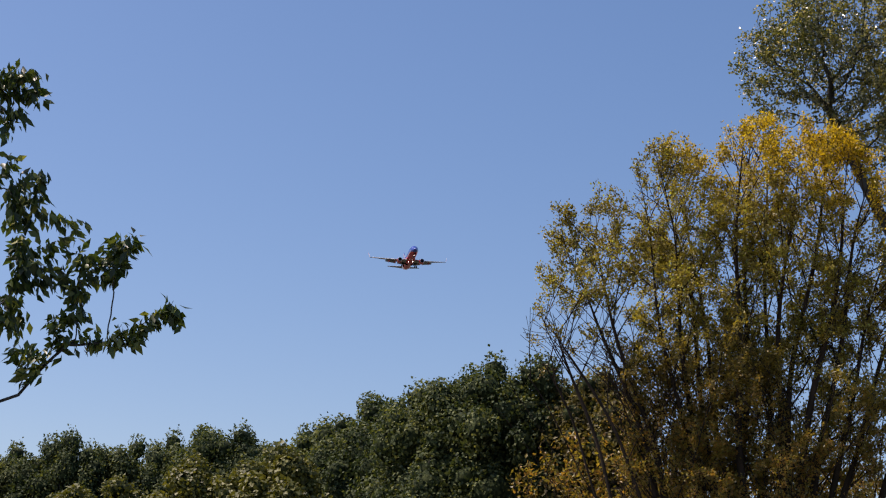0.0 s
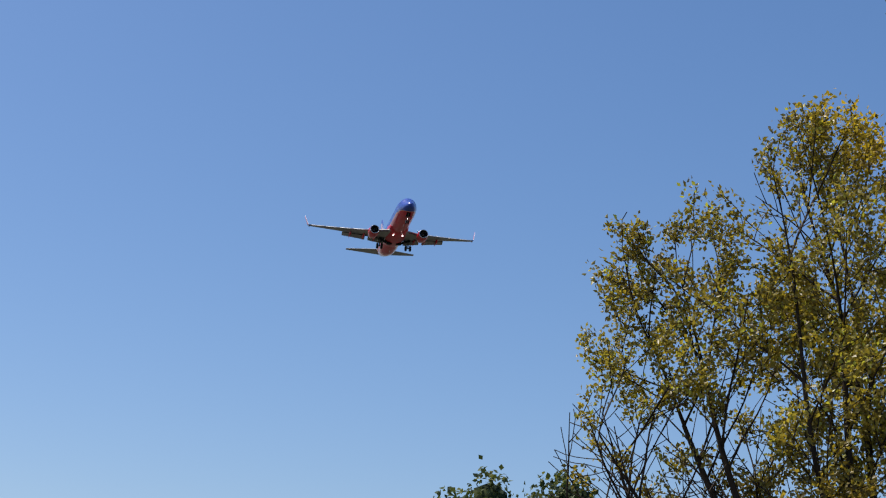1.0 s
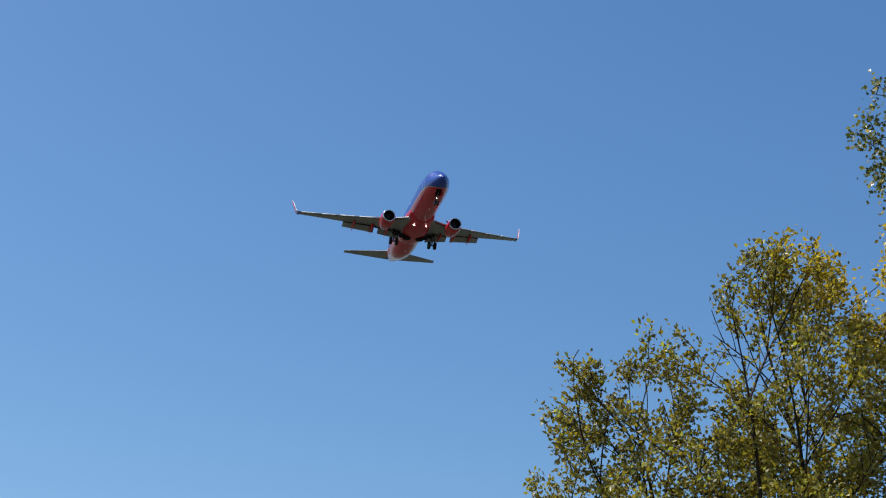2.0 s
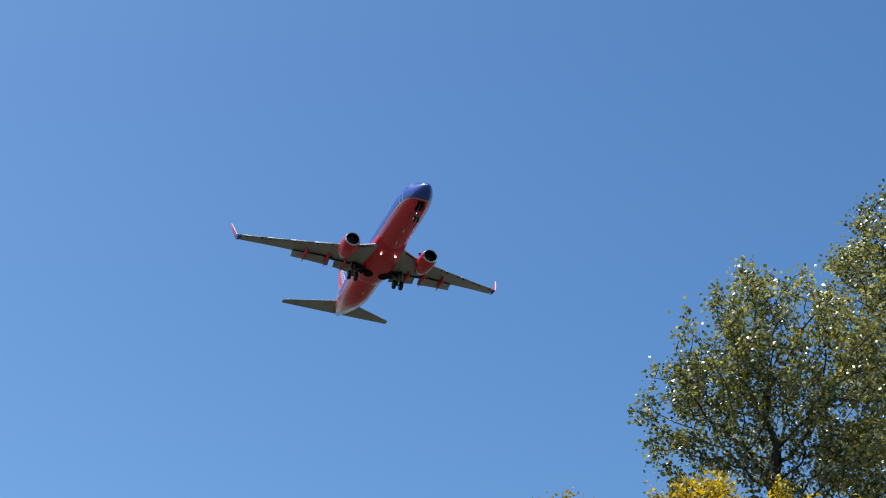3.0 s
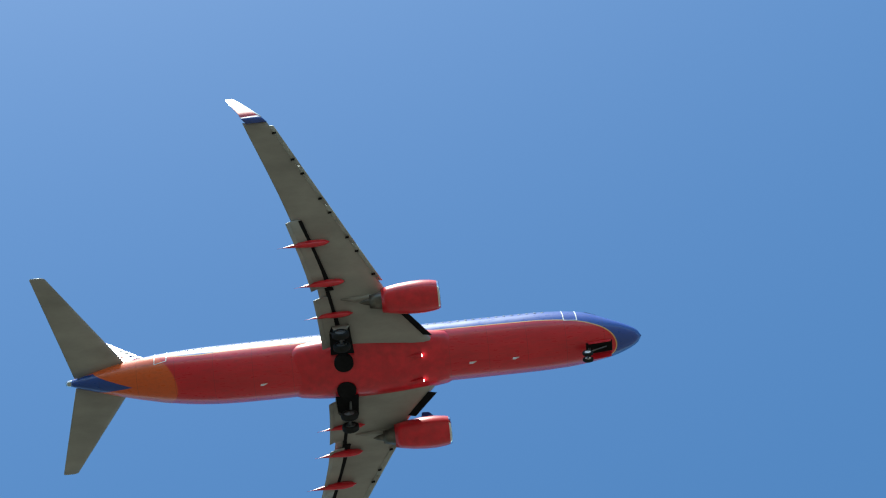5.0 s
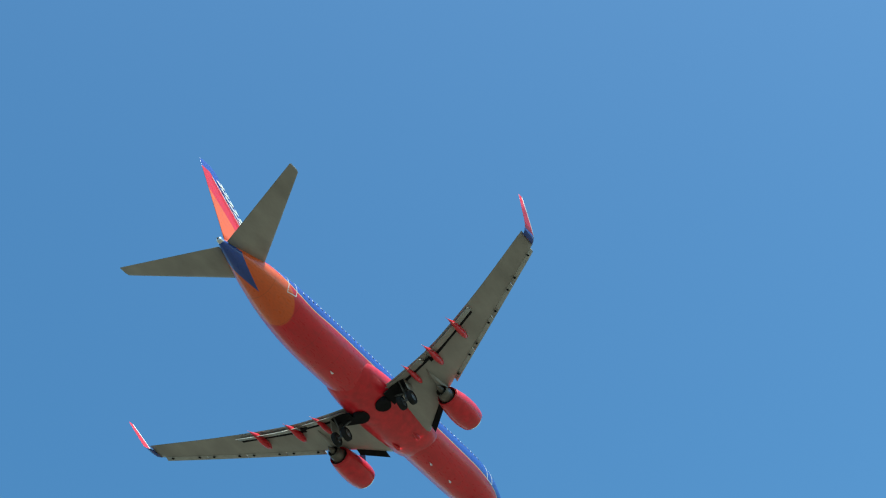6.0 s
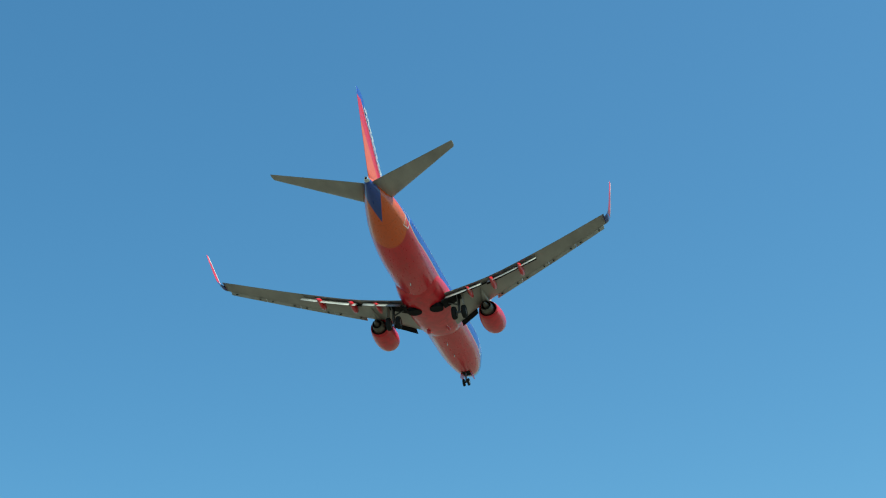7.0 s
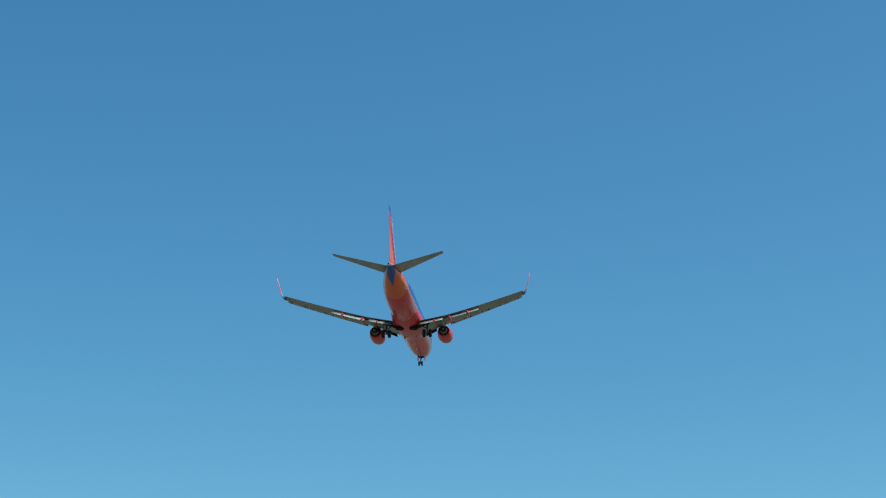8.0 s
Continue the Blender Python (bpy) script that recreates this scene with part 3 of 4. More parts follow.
def build_gear(plane):
    # nose leg
    bm = bmesh.new()
    tube(bm, [(-3.55, 0, -1.6), (-3.8, 0, -2.5), (-3.9, 0, -3.0)], [0.1, 0.09, 0.07])
    tube(bm, [(-2.5, 0, -1.75), (-3.75, 0, -2.4)], [0.05, 0.05], 6)
    tube(bm, [(-3.9, -0.3, -3.02), (-3.9, 0.3, -3.02)], [0.06, 0.06], 8)
    leg = part("nose_gear_leg", bm, M_STEEL, plane, "steel nose gear leg")
    for sd in (-1, 1):
        wheel(leg, (-3.9, sd * 0.22, -3.02), 0.35, 0.2, M_WHITE, "pale wheel hub")
    for sd in (-1, 1):
        bm = bmesh.new()
        slab(bm, [(-2.15, sd * 0.42, -1.66), (-3.75, sd * 0.42, -1.88), (-3.7, sd * 0.56, -2.42), (-2.25, sd * 0.54, -2.2)], 0.035)
        part("nose_gear_door", bm, M_RED, plane, "red nose gear door hanging open", smooth=False)
    # closed box at the skin, its near-black colour giving the bay's shade
    bm = bmesh.new()
    rings = []
    for s in (2.1, 2.7, 3.3, 3.85):
        b = F_BOT(s)
        rings.append([(-s, 0.38, b - 0.005), (-s, -0.38, b - 0.005), (-s, -0.38, b + 0.3), (-s, 0.38, b + 0.3)])
    loft(bm, rings)
    part("nose_gear_bay_shade", bm, M_DARK, plane, "near-black patch painted as the shade inside the nose gear bay", smooth=False)
    bm = bmesh.new()
    revolve(bm, ((0, 0.01), (0.0, 0.06), (0.03, 0.065)), (-3.62, 0, -2.35), 14)
    part("taxi_light", bm, M_LAMP, plane, "lit lamp on the nose leg")
    # main legs
    for sd in (-1, 1):
        bm = bmesh.new()
        tube(bm, [(-19.2, sd * 2.86, -1.2), (-19.45, sd * 2.86, -2.2), (-19.53, sd * 2.86, -2.95)], [0.15, 0.13, 0.1], 10)
        tube(bm, [(-19.35, sd * 1.7, -1.7), (-19.45, sd * 2.8, -2.2)], [0.08, 0.07], 8)
        tube(bm, [(-20.3, sd * 2.86, -1.4), (-19.5, sd * 2.86, -2.5)], [0.06, 0.05], 6)
        tube(bm, [(-19.53, sd * 2.86 - 0.6, -2.95), (-19.53, sd * 2.86 + 0.6, -2.95)], [0.1, 0.1], 8)
        leg = part("main_gear_leg", bm, M_STEEL, plane, "steel main gear leg")
        for k in (-0.43, 0.43):
            wheel(leg, (-19.53, sd * 2.86 + k, -2.95), 0.56, 0.38, M_STEEL, "dull dark wheel hub")
        bm = bmesh.new()
        slab(bm, [(-18.9, sd * 3.2, -1.25), (-20.1, sd * 3.2, -1.25), (-19.95, sd * 3.34, -2.35), (-19.1, sd * 3.34, -2.35)], 0.05)
        part("main_gear_door", bm, M_GREY, plane, "grey main gear door beside the leg", smooth=False)
        # solid disc coloured as the shade of a wheel well
        bm = bmesh.new()
        loft(bm, [[(-19.53 + math.cos(a) * r, sd * 0.95 + math.sin(a) * r * 0.95, z) for a in np.linspace(0, 2 * math.pi, 28, endpoint=False)] for r, z in ((0.62, -1.9), (0.62, -2.31))])
        part("wheel_well_shade", bm, M_DARK, plane, "near-black disc painted as the shade inside the belly wheel well", smooth=False)
        # flat panel coloured as the shade of the leg bay
        bm = bmesh.new()
        slab(bm, [(-18.8, sd * 1.5, -1.99), (-20.3, sd * 1.5, -1.99), (-20.25, sd * 3.2, -1.36), (-18.95, sd * 3.2, -1.36)], 0.1)
        part("leg_bay_shade", bm, M_DARK, plane, "near-black panel painted as the shade of the leg bay under the wing root", smooth=False)


def build_tail(plane):
    for sd in (-1, 1):
        bm = bmesh.new()
        rings = []
        for u in np.linspace(0, 1, 8):
            y = 0.35 + u * 6.75
            le = 33.35 + (38.25 - 33.35) * u
            te = 37.25 + (39.25 - 37.25) * u
            rings.append(surface_ring(le, sd * y, 1.12 + 1.12 * u, te - le, 0.1))
        rings.append(surface_ring(38.5, sd * 7.18, 2.26, 0.68, 0.05))
        loft(bm, rings)
        part("tailplane", bm, M_GREY, plane, "grey horizontal tailplane")
    bm = bmesh.new()
    rings = []
    for u in np.linspace(0, 1, 9):
        z = 1.55 + u * 7.3
        le = 30.75 + 6.35 * u
        te = 36.95 + 1.95 * u
        rings.append([(-(le + a), b, z) for a, b in airfoil(te - le, 0.095)])
    rings.append([(-(37.45 + a), b, 9.02) for a, b in airfoil(1.1, 0.05)])
    loft(bm, rings)
    fin = part("tail_fin", bm, M_FIN, plane, "tail fin banded in blue, red and orange")
    bm = bmesh.new()
    rings = []
    for s, h in ((27.6, 0.02), (29.0, 0.35), (30.5, 0.85), (32.2, 1.9)):
        rings.append([(-s, 0.14, 1.9), (-s, 0.03, 1.95 + h), (-s, -0.03, 1.95 + h), (-s, -0.14, 1.9)])
    loft(bm, rings)
    part("dorsal_fin", bm, M_BLUE, plane, "blue dorsal fillet ahead of the fin", smooth=False)
    # white name band reduced to plain bars, along the leading edge on both sides
    for sd in (-1, 1):
        def on_fin(z, da):
            le = 30.75 + 6.35 * (z - 1.55) / 7.3
            ch = (36.95 + 1.95 * (z - 1.55) / 7.3) - le
            u = da / ch
            t = 5 * 0.095 * (0.2969 * math.sqrt(u) - 0.126 * u - 0.3516 * u * u + 0.2843 * u**3 - 0.1015 * u**4) * ch
            return (-(le + da), sd * (t * 1.07 + 0.012), z)

        for k in range(9):
            z0 = 3.2 + k * 0.53
            cap = 1.5 - 0.06 * k
            # an upright and a shorter stroke beside it
            for lo, hi, d0, d1 in ((0.05, 0.22, 0.32, cap), (0.22, 0.42, 0.32, 0.58), (0.22, 0.42, cap - 0.26, cap)):
                bm = bmesh.new()
                slab(bm, [on_fin(z0 + lo, d0), on_fin(z0 + lo, d1), on_fin(z0 + hi, d1), on_fin(z0 + hi, d0)], 0.014)
                part("white_bar", bm, M_WHITE, fin, "white painted bar of the fin marking", smooth=False)
        for z0 in np.linspace(2.6, 7.8, 7)[:-1]:
            z1 = z0 + 0.867
            d0, d1 = 1.72 - 0.05 * (z0 - 2.6), 1.72 - 0.05 * (z1 - 2.6)
            bm = bmesh.new()
            slab(bm, [on_fin(z0, d0), on_fin(z0, d0 + 0.07), on_fin(z1, d1 + 0.07), on_fin(z1, d1)], 0.014)
            part("white_line", bm, M_WHITE, fin, "thin white line below the fin marking", smooth=False)
    bm = bmesh.new()
    revolve(bm, ((37.42, 0.24), (37.7, 0.2), (37.86, 0.13), (37.8, 0.09)), (0, 0, 1.2), 18)
    part("apu_exhaust", bm, M_CHROME, plane, "bright metal exhaust pipe in the tail cone")


def build_airliner():
    plane = new("airliner")
    tagged(plane, "red-bellied blue jet airliner with wheels and flaps down", "airplane")
    bm = bmesh.new()
    st = [0, 0.08, 0.25, 0.5, 0.8, 1.2, 1.6, 2.0, 2.5, 3.0, 3.5, 4.2, 5.2, 6.2] + list(np.linspace(7, 24, 18)) + list(np.linspace(25, 36.5, 20)) + [37.0, 37.35, 37.5]
    loft(bm, [section(s, F_TOP(s), F_BOT(s), F_HALF(s), 56) for s in st])
    body = part("fuselage", bm, M_BODY, plane, "blue and red fuselage with a gold line")
    # fairing where wing and belly meet
    bm = bmesh.new()
    rings = []
    for u in np.linspace(0, 1, 16):
        s = 12.2 + 11.0 * u
        k = math.sin(math.pi * u) ** 0.45
        rings.append([(-s, math.cos(a) * (1.5 + 0.62 * k), -0.75 + math.sin(a) * (0.9 + 0.66 * k)) for a in np.linspace(0, 2 * math.pi, 40, endpoint=False)])
    loft(bm, rings)
    part("belly_fairing", bm, M_RED, plane, "red fairing under the wing roots")
    for sd in (-1, 1):
        build_wing(plane, sd)
        build_engine(plane, sd)
        # landing lights in the belly fairing
        bm = bmesh.new()
        revolve(bm, ((0.0, 0.01), (0.0, 0.09), (0.03, 0.095)), (-14.5, sd * 0.9, -2.14), 16)
        part("landing_light", bm, M_LAMP, plane, "lit landing light")
        bm = bmesh.new()
        revolve(bm, ((0.02, 0.15), (0.1, 0.17), (0.4, 0.14), (0.9, 0.02)), (-14.5, sd * 0.9, -2.14), 16)
        part("lamp_housing", bm, M_RED, plane, "red housing behind the landing light")
        # cabin windows
        pane = None
        for k in range(48):
            s = 6.3 + k * 0.508
            if 16.9 < s < 17.3:
                continue
            p, nrm = body_point(s, 0.55, sd)
            m = Matrix.Translation(p + nrm * 0.004) @ nrm.to_track_quat("Z", "X").to_matrix().to_4x4()
            if pane is None:
                bm = bmesh.new()
                loft(bm, [[(math.cos(a) * 0.17 * q, math.sin(a) * 0.12 * q, z) for a in np.linspace(0, 2 * math.pi, 10, endpoint=False)] for q, z in ((1.0, -0.02), (0.98, 0.003))])
                first = part("cabin_window", bm, M_PANE, body, "pale framed cabin window")
                first.matrix_basis = m
                pane = first.data
            else:
                share("cabin_window", pane, body, m)
        # door outlines, fore and aft
        for s0, s1, z0, z1 in ((4.2, 5.06, -0.75, 1.1), (31.0, 31.8, -0.2, 1.3)):
            bm = bmesh.new()
            for a, b in (((s0, z0), (s1, z0)), ((s1, z0), (s1, z1)), ((s1, z1), (s0, z1)), ((s0, z1), (s0, z0))):
                for t0 in np.linspace(0, 0.8, 5):
                    q = []
                    for t in (t0, t0 + 0.2):
                        q.append(body_point(a[0] + (b[0] - a[0]) * t, a[1] + (b[1] - a[1]) * t, sd))
                    side = (q[1][0] - q[0][0]).cross(q[0][1]).normalized() * 0.03
                    slab(bm, [q[0][0] + q[0][1] * 0.006 - side, q[1][0] + q[1][1] * 0.006 - side, q[1][0] + q[1][1] * 0.006 + side, q[0][0] + q[0][1] * 0.006 + side], 0.012)
            part("door_outline", bm, M_WHITE, body, "white outline round the cabin door", smooth=False)
        # flight deck panes
        for s0, s1, z0, z1, z2, z3 in ((1.75, 2.35, 0.12, 0.28, 0.78, 0.46), (2.4, 3.0, 0.28, 0.36, 0.98, 0.8), (3.05, 3.55, 0.38, 0.45, 1.02, 1.0)):
            bm = bmesh.new()
            q = [body_point(s, min(z, F_TOP(s) - 0.04), sd) for s, z in ((s0, z0), (s1, z1), (s1, z2), (s0, z3))]
            slab(bm, [a + n * 0.008 for a, n in q], 0.02)
            part("flight_deck_window", bm, M_GLASS, body, "dark flight deck window", smooth=False)
    build_gear(plane)
    build_tail(plane)
    # blade aerials and drain masts on the belly
    for s, z in ((8.2, -2.0), (11.0, -2.0), (24.5, -1.97)):
        bm = bmesh.new()
        slab(bm, [(-s, 0, z + 0.02), (-s - 0.45, 0, z + 0.02), (-s - 0.5, 0, z - 0.28), (-s - 0.28, 0, z - 0.28)], 0.03)
        part("blade_aerial", bm, M_WHITE, body, "small white blade aerial", smooth=False)
    return plane


airliner = build_airliner()


# ---- trees ----
RIGHT = Vector((0.1544, 0.9880, 0.0))
AHEAD = Vector((-0.9880, 0.1544, 0.0))


def spot(x, d, z=0.0):
    """A place x metres to the right, d metres ahead of where the camera starts."""
    return RIGHT * x + AHEAD * d + Vector((0, 0, z))


YAW = Matrix(((RIGHT.x, AHEAD.x, 0, 0), (RIGHT.y, AHEAD.y, 0, 0), (0, 0, 1, 0), (0, 0, 0, 1)))


def cloud(rng, blobs, count):
    """Points inside a set of ellipsoids (x, y, z, rx, ry, rz, weight)."""
    b = np.array(blobs, float)
    w = b[:, 6] * b[:, 3] * b[:, 4] * b[:, 5]
    pick = rng.choice(len(b), count, p=w / w.sum())
    v = rng.normal(size=(count, 3))
    v /= np.linalg.norm(v, axis=1)[:, None]
    v *= rng.random(count)[:, None] ** (1 / 2.4)
    return b[pick, :3] + v * (b[pick, 3:6] * 1.0 + 0.03)


def colonise(rng, start, aims, step, reach, kill, rounds, lift=0.0):
    """Grow a branching skeleton from start polylines towards the aims. Returns nodes and parents."""
    nodes, parent = [], []
    for line in start:
        last = line[0] if isinstance(line[0], int) else -1
        for p in (line[1:] if isinstance(line[0], int) else line):
            nodes.append(np.array(p, float))
            parent.append(last)
            last = len(nodes) - 1
    aims = np.array(aims)
    pos = np.array(nodes)
    dist = np.full(len(aims), 1e9)
    near = np.zeros(len(aims), int)
    for i in range(0, len(aims), 4000):
        dd = np.linalg.norm(aims[i:i + 4000, None] - pos[None], axis=2)
        near[i:i + 4000], dist[i:i + 4000] = dd.argmin(1), dd.min(1)
    live = dist > kill
    for _ in range(rounds):
        use = np.where(live & (dist < reach))[0]
        if len(use) == 0:
            break
        pos = np.array(nodes)
        rng.shuffle(use)
        v = aims[use] - pos[near[use]]
        v /= np.linalg.norm(v, axis=1)[:, None] + 1e-9
        acc = np.zeros((len(nodes), 3))
        one = np.zeros((len(nodes), 3))
        np.add.at(acc, near[use], v)
        one[near[use]] = v
        grow = np.unique(near[use])
        d = acc[grow] / (np.linalg.norm(acc[grow], axis=1)[:, None] + 1e-9) * 0.5 + one[grow] * 0.6 + rng.normal(scale=0.1, size=(len(grow), 3))
        d[:, 2] += lift
        d /= np.linalg.norm(d, axis=1)[:, None] + 1e-9
        fresh = pos[grow] + d * step
        base = len(nodes)
        nodes.extend(fresh)
        parent.extend(int(g) for g in grow)
        rest = np.where(live)[0]
        for i in range(0, len(rest), 3000):
            part_ = rest[i:i + 3000]
            dd = np.linalg.norm(aims[part_][:, None] - fresh[None], axis=2)
            m = dd.min(1)
            better = m < dist[part_]
            near[part_[better]] = base + dd.argmin(1)[better]
            dist[part_[better]] = m[better]
        live &= dist > kill
    return np.array(nodes), np.array(parent)


def wood_mesh(nodes, parent, tip, trunk, power=2.4):
    """Tubes along the skeleton; thick ones round, twigs three-sided. Returns verts, faces, radii."""
    n = len(nodes)
    load = np.zeros(n)
    kids = np.bincount(parent[parent >= 0], minlength=n)
    load[kids == 0] = tip**power
    for i in range(n - 1, -1, -1):
        if load[i] == 0:
            load[i] = tip**power
        if parent[i] >= 0:
            load[parent[i]] += load[i]
    rad = load ** (1 / power)
    rad *= 1 + (trunk / rad.max() - 1) * np.clip((rad - tip) / (rad.max() - tip), 0, 1)
    verts, faces = [], []
    for i in range(n):
        p = parent[i]
        if p < 0:
            continue
        a, b = nodes[p], nodes[i]
        d = b - a
        d /= np.linalg.norm(d) + 1e-9
        u = np.cross(d, (0, 0, 1) if abs(d[2]) < 0.9 else (1, 0, 0))
        u /= np.linalg.norm(u)
        w = np.cross(d, u)
        ra, rb = min(rad[p], rad[i] * 1.35), rad[i]
        k = 8 if rb > 0.03 else 5 if rb > 0.012 else 3
        base = len(verts)
        for c, r in ((a - d * ra * 0.3, ra), (b, rb)):
            for j in range(k):
                t = 2 * math.pi * j / k
                verts.append(c + (u * math.cos(t) + w * math.sin(t)) * r)
        for j in range(k):
            faces.append((base + j, base + (j + 1) % k, base + k + (j + 1) % k, base + k + j))
    return verts, faces, rad


def mesh_object(name, verts, faces, mat, parent, label="", smooth=True, kind=""):
    me = bpy.data.meshes.new(name)
    me.from_pydata([tuple(v) for v in verts], [], faces)
    me.materials.append(mat)
    if smooth:
        me.polygons.foreach_set("use_smooth", [True] * len(me.polygons))
    ob = new(name, me)
    ob.parent = parent
    return tagged(ob, label, kind=kind)


def leaves_mesh(name, at, axis, size, width, fold, rng, mat, parent, label, tris=4, outward=None):
    """Folded, pointed blades, each an island of four triangles."""
    n = len(at)
    axis = axis / (np.linalg.norm(axis, axis=1)[:, None] + 1e-9)
    side = np.cross(axis, rng.normal(size=(n, 3)) if outward is None else outward + rng.normal(scale=0.3, size=(n, 3)))
    side /= np.linalg.norm(side, axis=1)[:, None] + 1e-9
    nrm = np.cross(side, axis)
    L = size[:, None]
    up = nrm * L * fold
    v = np.empty((n, 6, 3))
    v[:, 0] = at
    v[:, 1] = at + axis * L * 0.45 + side * L * width + up
    v[:, 2] = at + axis * L * 0.5
    v[:, 3] = at + axis * L * 0.45 - side * L * width + up
    v[:, 4] = at + axis * L - nrm * L * fold * 0.8
    v = v[:, :5].reshape(-1, 3)
    base = (np.arange(n) * 5)[:, None]
    if tris == 2:
        v = v.reshape(n, 5, 3)[:, (0, 1, 4, 3)].reshape(-1, 3)
        base = (np.arange(n) * 4)[:, None]
    tri = np.concatenate([base + np.array(f) for f in ((0, 1, 2), (0, 2, 3))], axis=0) if tris == 2 else np.concatenate([base + np.array(f) for f in ((0, 1, 2), (0, 2, 3), (1, 4, 2), (2, 4, 3))], axis=0)
    me = bpy.data.meshes.new(name)
    me.vertices.add(len(v))
    me.vertices.foreach_set("co", v.ravel())
    me.loops.add(tri.size)
    me.loops.foreach_set("vertex_index", tri.ravel().astype(np.int32))
    me.polygons.add(len(tri))
    me.polygons.foreach_set("loop_start", np.arange(0, tri.size, 3, dtype=np.int32))
    me.update(calc_edges=True)
    me.validate()
    me.materials.append(mat)
    ob = new(name, me)
    ob.parent = parent
    return tagged(ob, label, kind="stuff")


def twig_leaves(rng, nodes, parent, rad, limit, per, spread, droop, keep=1.0, gaps=None):
    """Leaf feet and directions round the thin ends of a skeleton; gaps: scale and level of bare patches."""
    thin = np.where((rad < limit) & (parent >= 0))[0]
    if gaps:
        kids = np.bincount(parent[parent >= 0], minlength=len(nodes))
        thin = thin[[kids[i] == 0 or noise.noise(Vector(nodes[i]) * gaps[0]) > gaps[1] for i in thin]]
    if keep < 1:
        thin = thin[rng.random(len(thin)) < keep]
    rep = np.repeat(thin, per)
    d = nodes[rep] - nodes[parent[rep]]
    at = nodes[rep] - d * rng.random(len(rep))[:, None] + rng.normal(scale=spread, size=(len(rep), 3))
    ax = d / (np.linalg.norm(d, axis=1)[:, None] + 1e-9) + rng.normal(scale=0.75, size=(len(rep), 3))
    ax[:, 2] -= droop
    return at, ax


def yellow_tree():
    rng = np.random.default_rng(11)
    tree = new("yellowing_tree")
    tree.matrix_world = Matrix.Translation(spot(3.2, 18.0)) @ YAW
    tagged(tree, "many-stemmed tree with thinning yellow-green leaves", "tree")
    blobs = ((0.1, 0.2, 5.4, 1.7, 1.5, 1.55, 1.0), (0.5, 0, 7.05, 1.1, 0.9, 1.0, 1.5), (-0.72, 0, 7.0, 0.5, 0.6, 0.78, 1.2), (-1.5, 0, 6.35, 0.62, 0.7, 0.7, 0.8),
             (1.5, 0.1, 6.3, 1.0, 1.0, 1.25, 1.2), (0.2, 0.3, 3.9, 1.6, 1.4, 0.9, 0.6), (-1.85, 0, 5.5, 0.5, 0.5, 0.5, 0.3), (-0.2, 0, 6.5, 1.1, 1.0, 0.9, 1.0), (1.9, 0.3, 4.6, 0.9, 1.0, 1.3, 0.8),
             (-1.6, 0, 6.95, 0.36, 0.4, 0.3, 0.35), (2.15, 0, 6.9, 0.5, 0.6, 0.55, 0.8))
    env = np.array(blobs)

    def inside(p, slack=1.0):
        return bool((((p - env[:, :3]) / (env[:, 3:6] * slack + 0.04)) ** 2).sum(1).min() < 1.0)

    nodes, parent, tips, ends = [], [], [], set()

    def shoot(p, d, last, length, step, bend):
        """A nearly straight shoot; returns the nodes along it."""
        run = []
        for _ in range(int(length / step)):
            d = d + rng.normal(scale=bend, size=3)
            d[2] += 0.012
            d /= np.linalg.norm(d)
            p = p + d * step
            if p[2] > 3.0 and not inside(p):
                break
            nodes.append(p)
            parent.append(last)
            last = len(nodes) - 1
            run.append((last, d))
        return run

    def fork(d, angle, lift=0.16):
        side = np.cross(d, rng.normal(size=3))
        side /= np.linalg.norm(side) + 1e-9
        out = d * math.cos(angle) + side * math.sin(angle)
        out[2] += lift
        return out / np.linalg.norm(out)

    # stems fan out from one stool, side shoots leave them at narrow angles
    crest = curve_through((-2.2, -1.9, -1.5, -0.9, -0.3, 0.3, 0.9, 1.5, 2.0, 2.5), (5.75, 6.62, 7.15, 7.8, 7.75, 7.97, 8.0, 7.8, 7.35, 6.35))
    for k, X in enumerate(list(np.linspace(-2.1, 2.35, 17)) + [-2.45, -2.4, -2.35, -2.2, -2.0]):
        X = X + rng.normal() * 0.05
        Y = rng.uniform(-0.9, 0.9) * (1 - abs(X) / 3.2)
        Z = crest(X) - rng.uniform(0.1, 0.32)
        if k > 16:
            # low outer stems, nearly bare
            Z, k = 4.5 + 0.24 * (k - 16), k - 16
        x0, y0 = 0.08 + (k - 8) * 0.045, rng.normal() * 0.12
        bend_at = rng.uniform(1.2, 1.75)
        last, stem, prev = -1, [], None
        for u in np.linspace(0, 1, 60):
            p = np.array((x0 + (X - x0) * u**bend_at + 0.05 * math.sin(8 * u + 1.7 * k) + 0.03 * math.sin(19 * u + k), y0 + (Y - y0) * u**1.5 + 0.03 * math.sin(9 * u + 2 * k), Z * u**0.97))
            nodes.append(p)
            parent.append(last)
            last = len(nodes) - 1
            if prev is not None and p[2] > 2.6:
                dd = (p - prev) / np.linalg.norm(p - prev)
                stem.append((last, dd))
            prev = p
        tips.append(last)
        ends.add(last)
        for i, (n0, d0) in enumerate(stem):
            if rng.random() < 0.85:
                reach = rng.uniform(0.5, 1.6) * (1.1 - 0.55 * i / len(stem))
                side = shoot(nodes[n0], fork(d0, rng.uniform(0.45, 1.05)), n0, reach, 0.085, 0.05)
                for j, (n1, d1) in enumerate(side):
                    if j > 1 and rng.random() < 0.8:
                        twig = shoot(nodes[n1], fork(d1, rng.uniform(0.5, 1.2), 0.1), n1, rng.uniform(0.16, 0.5), 0.07, 0.07)
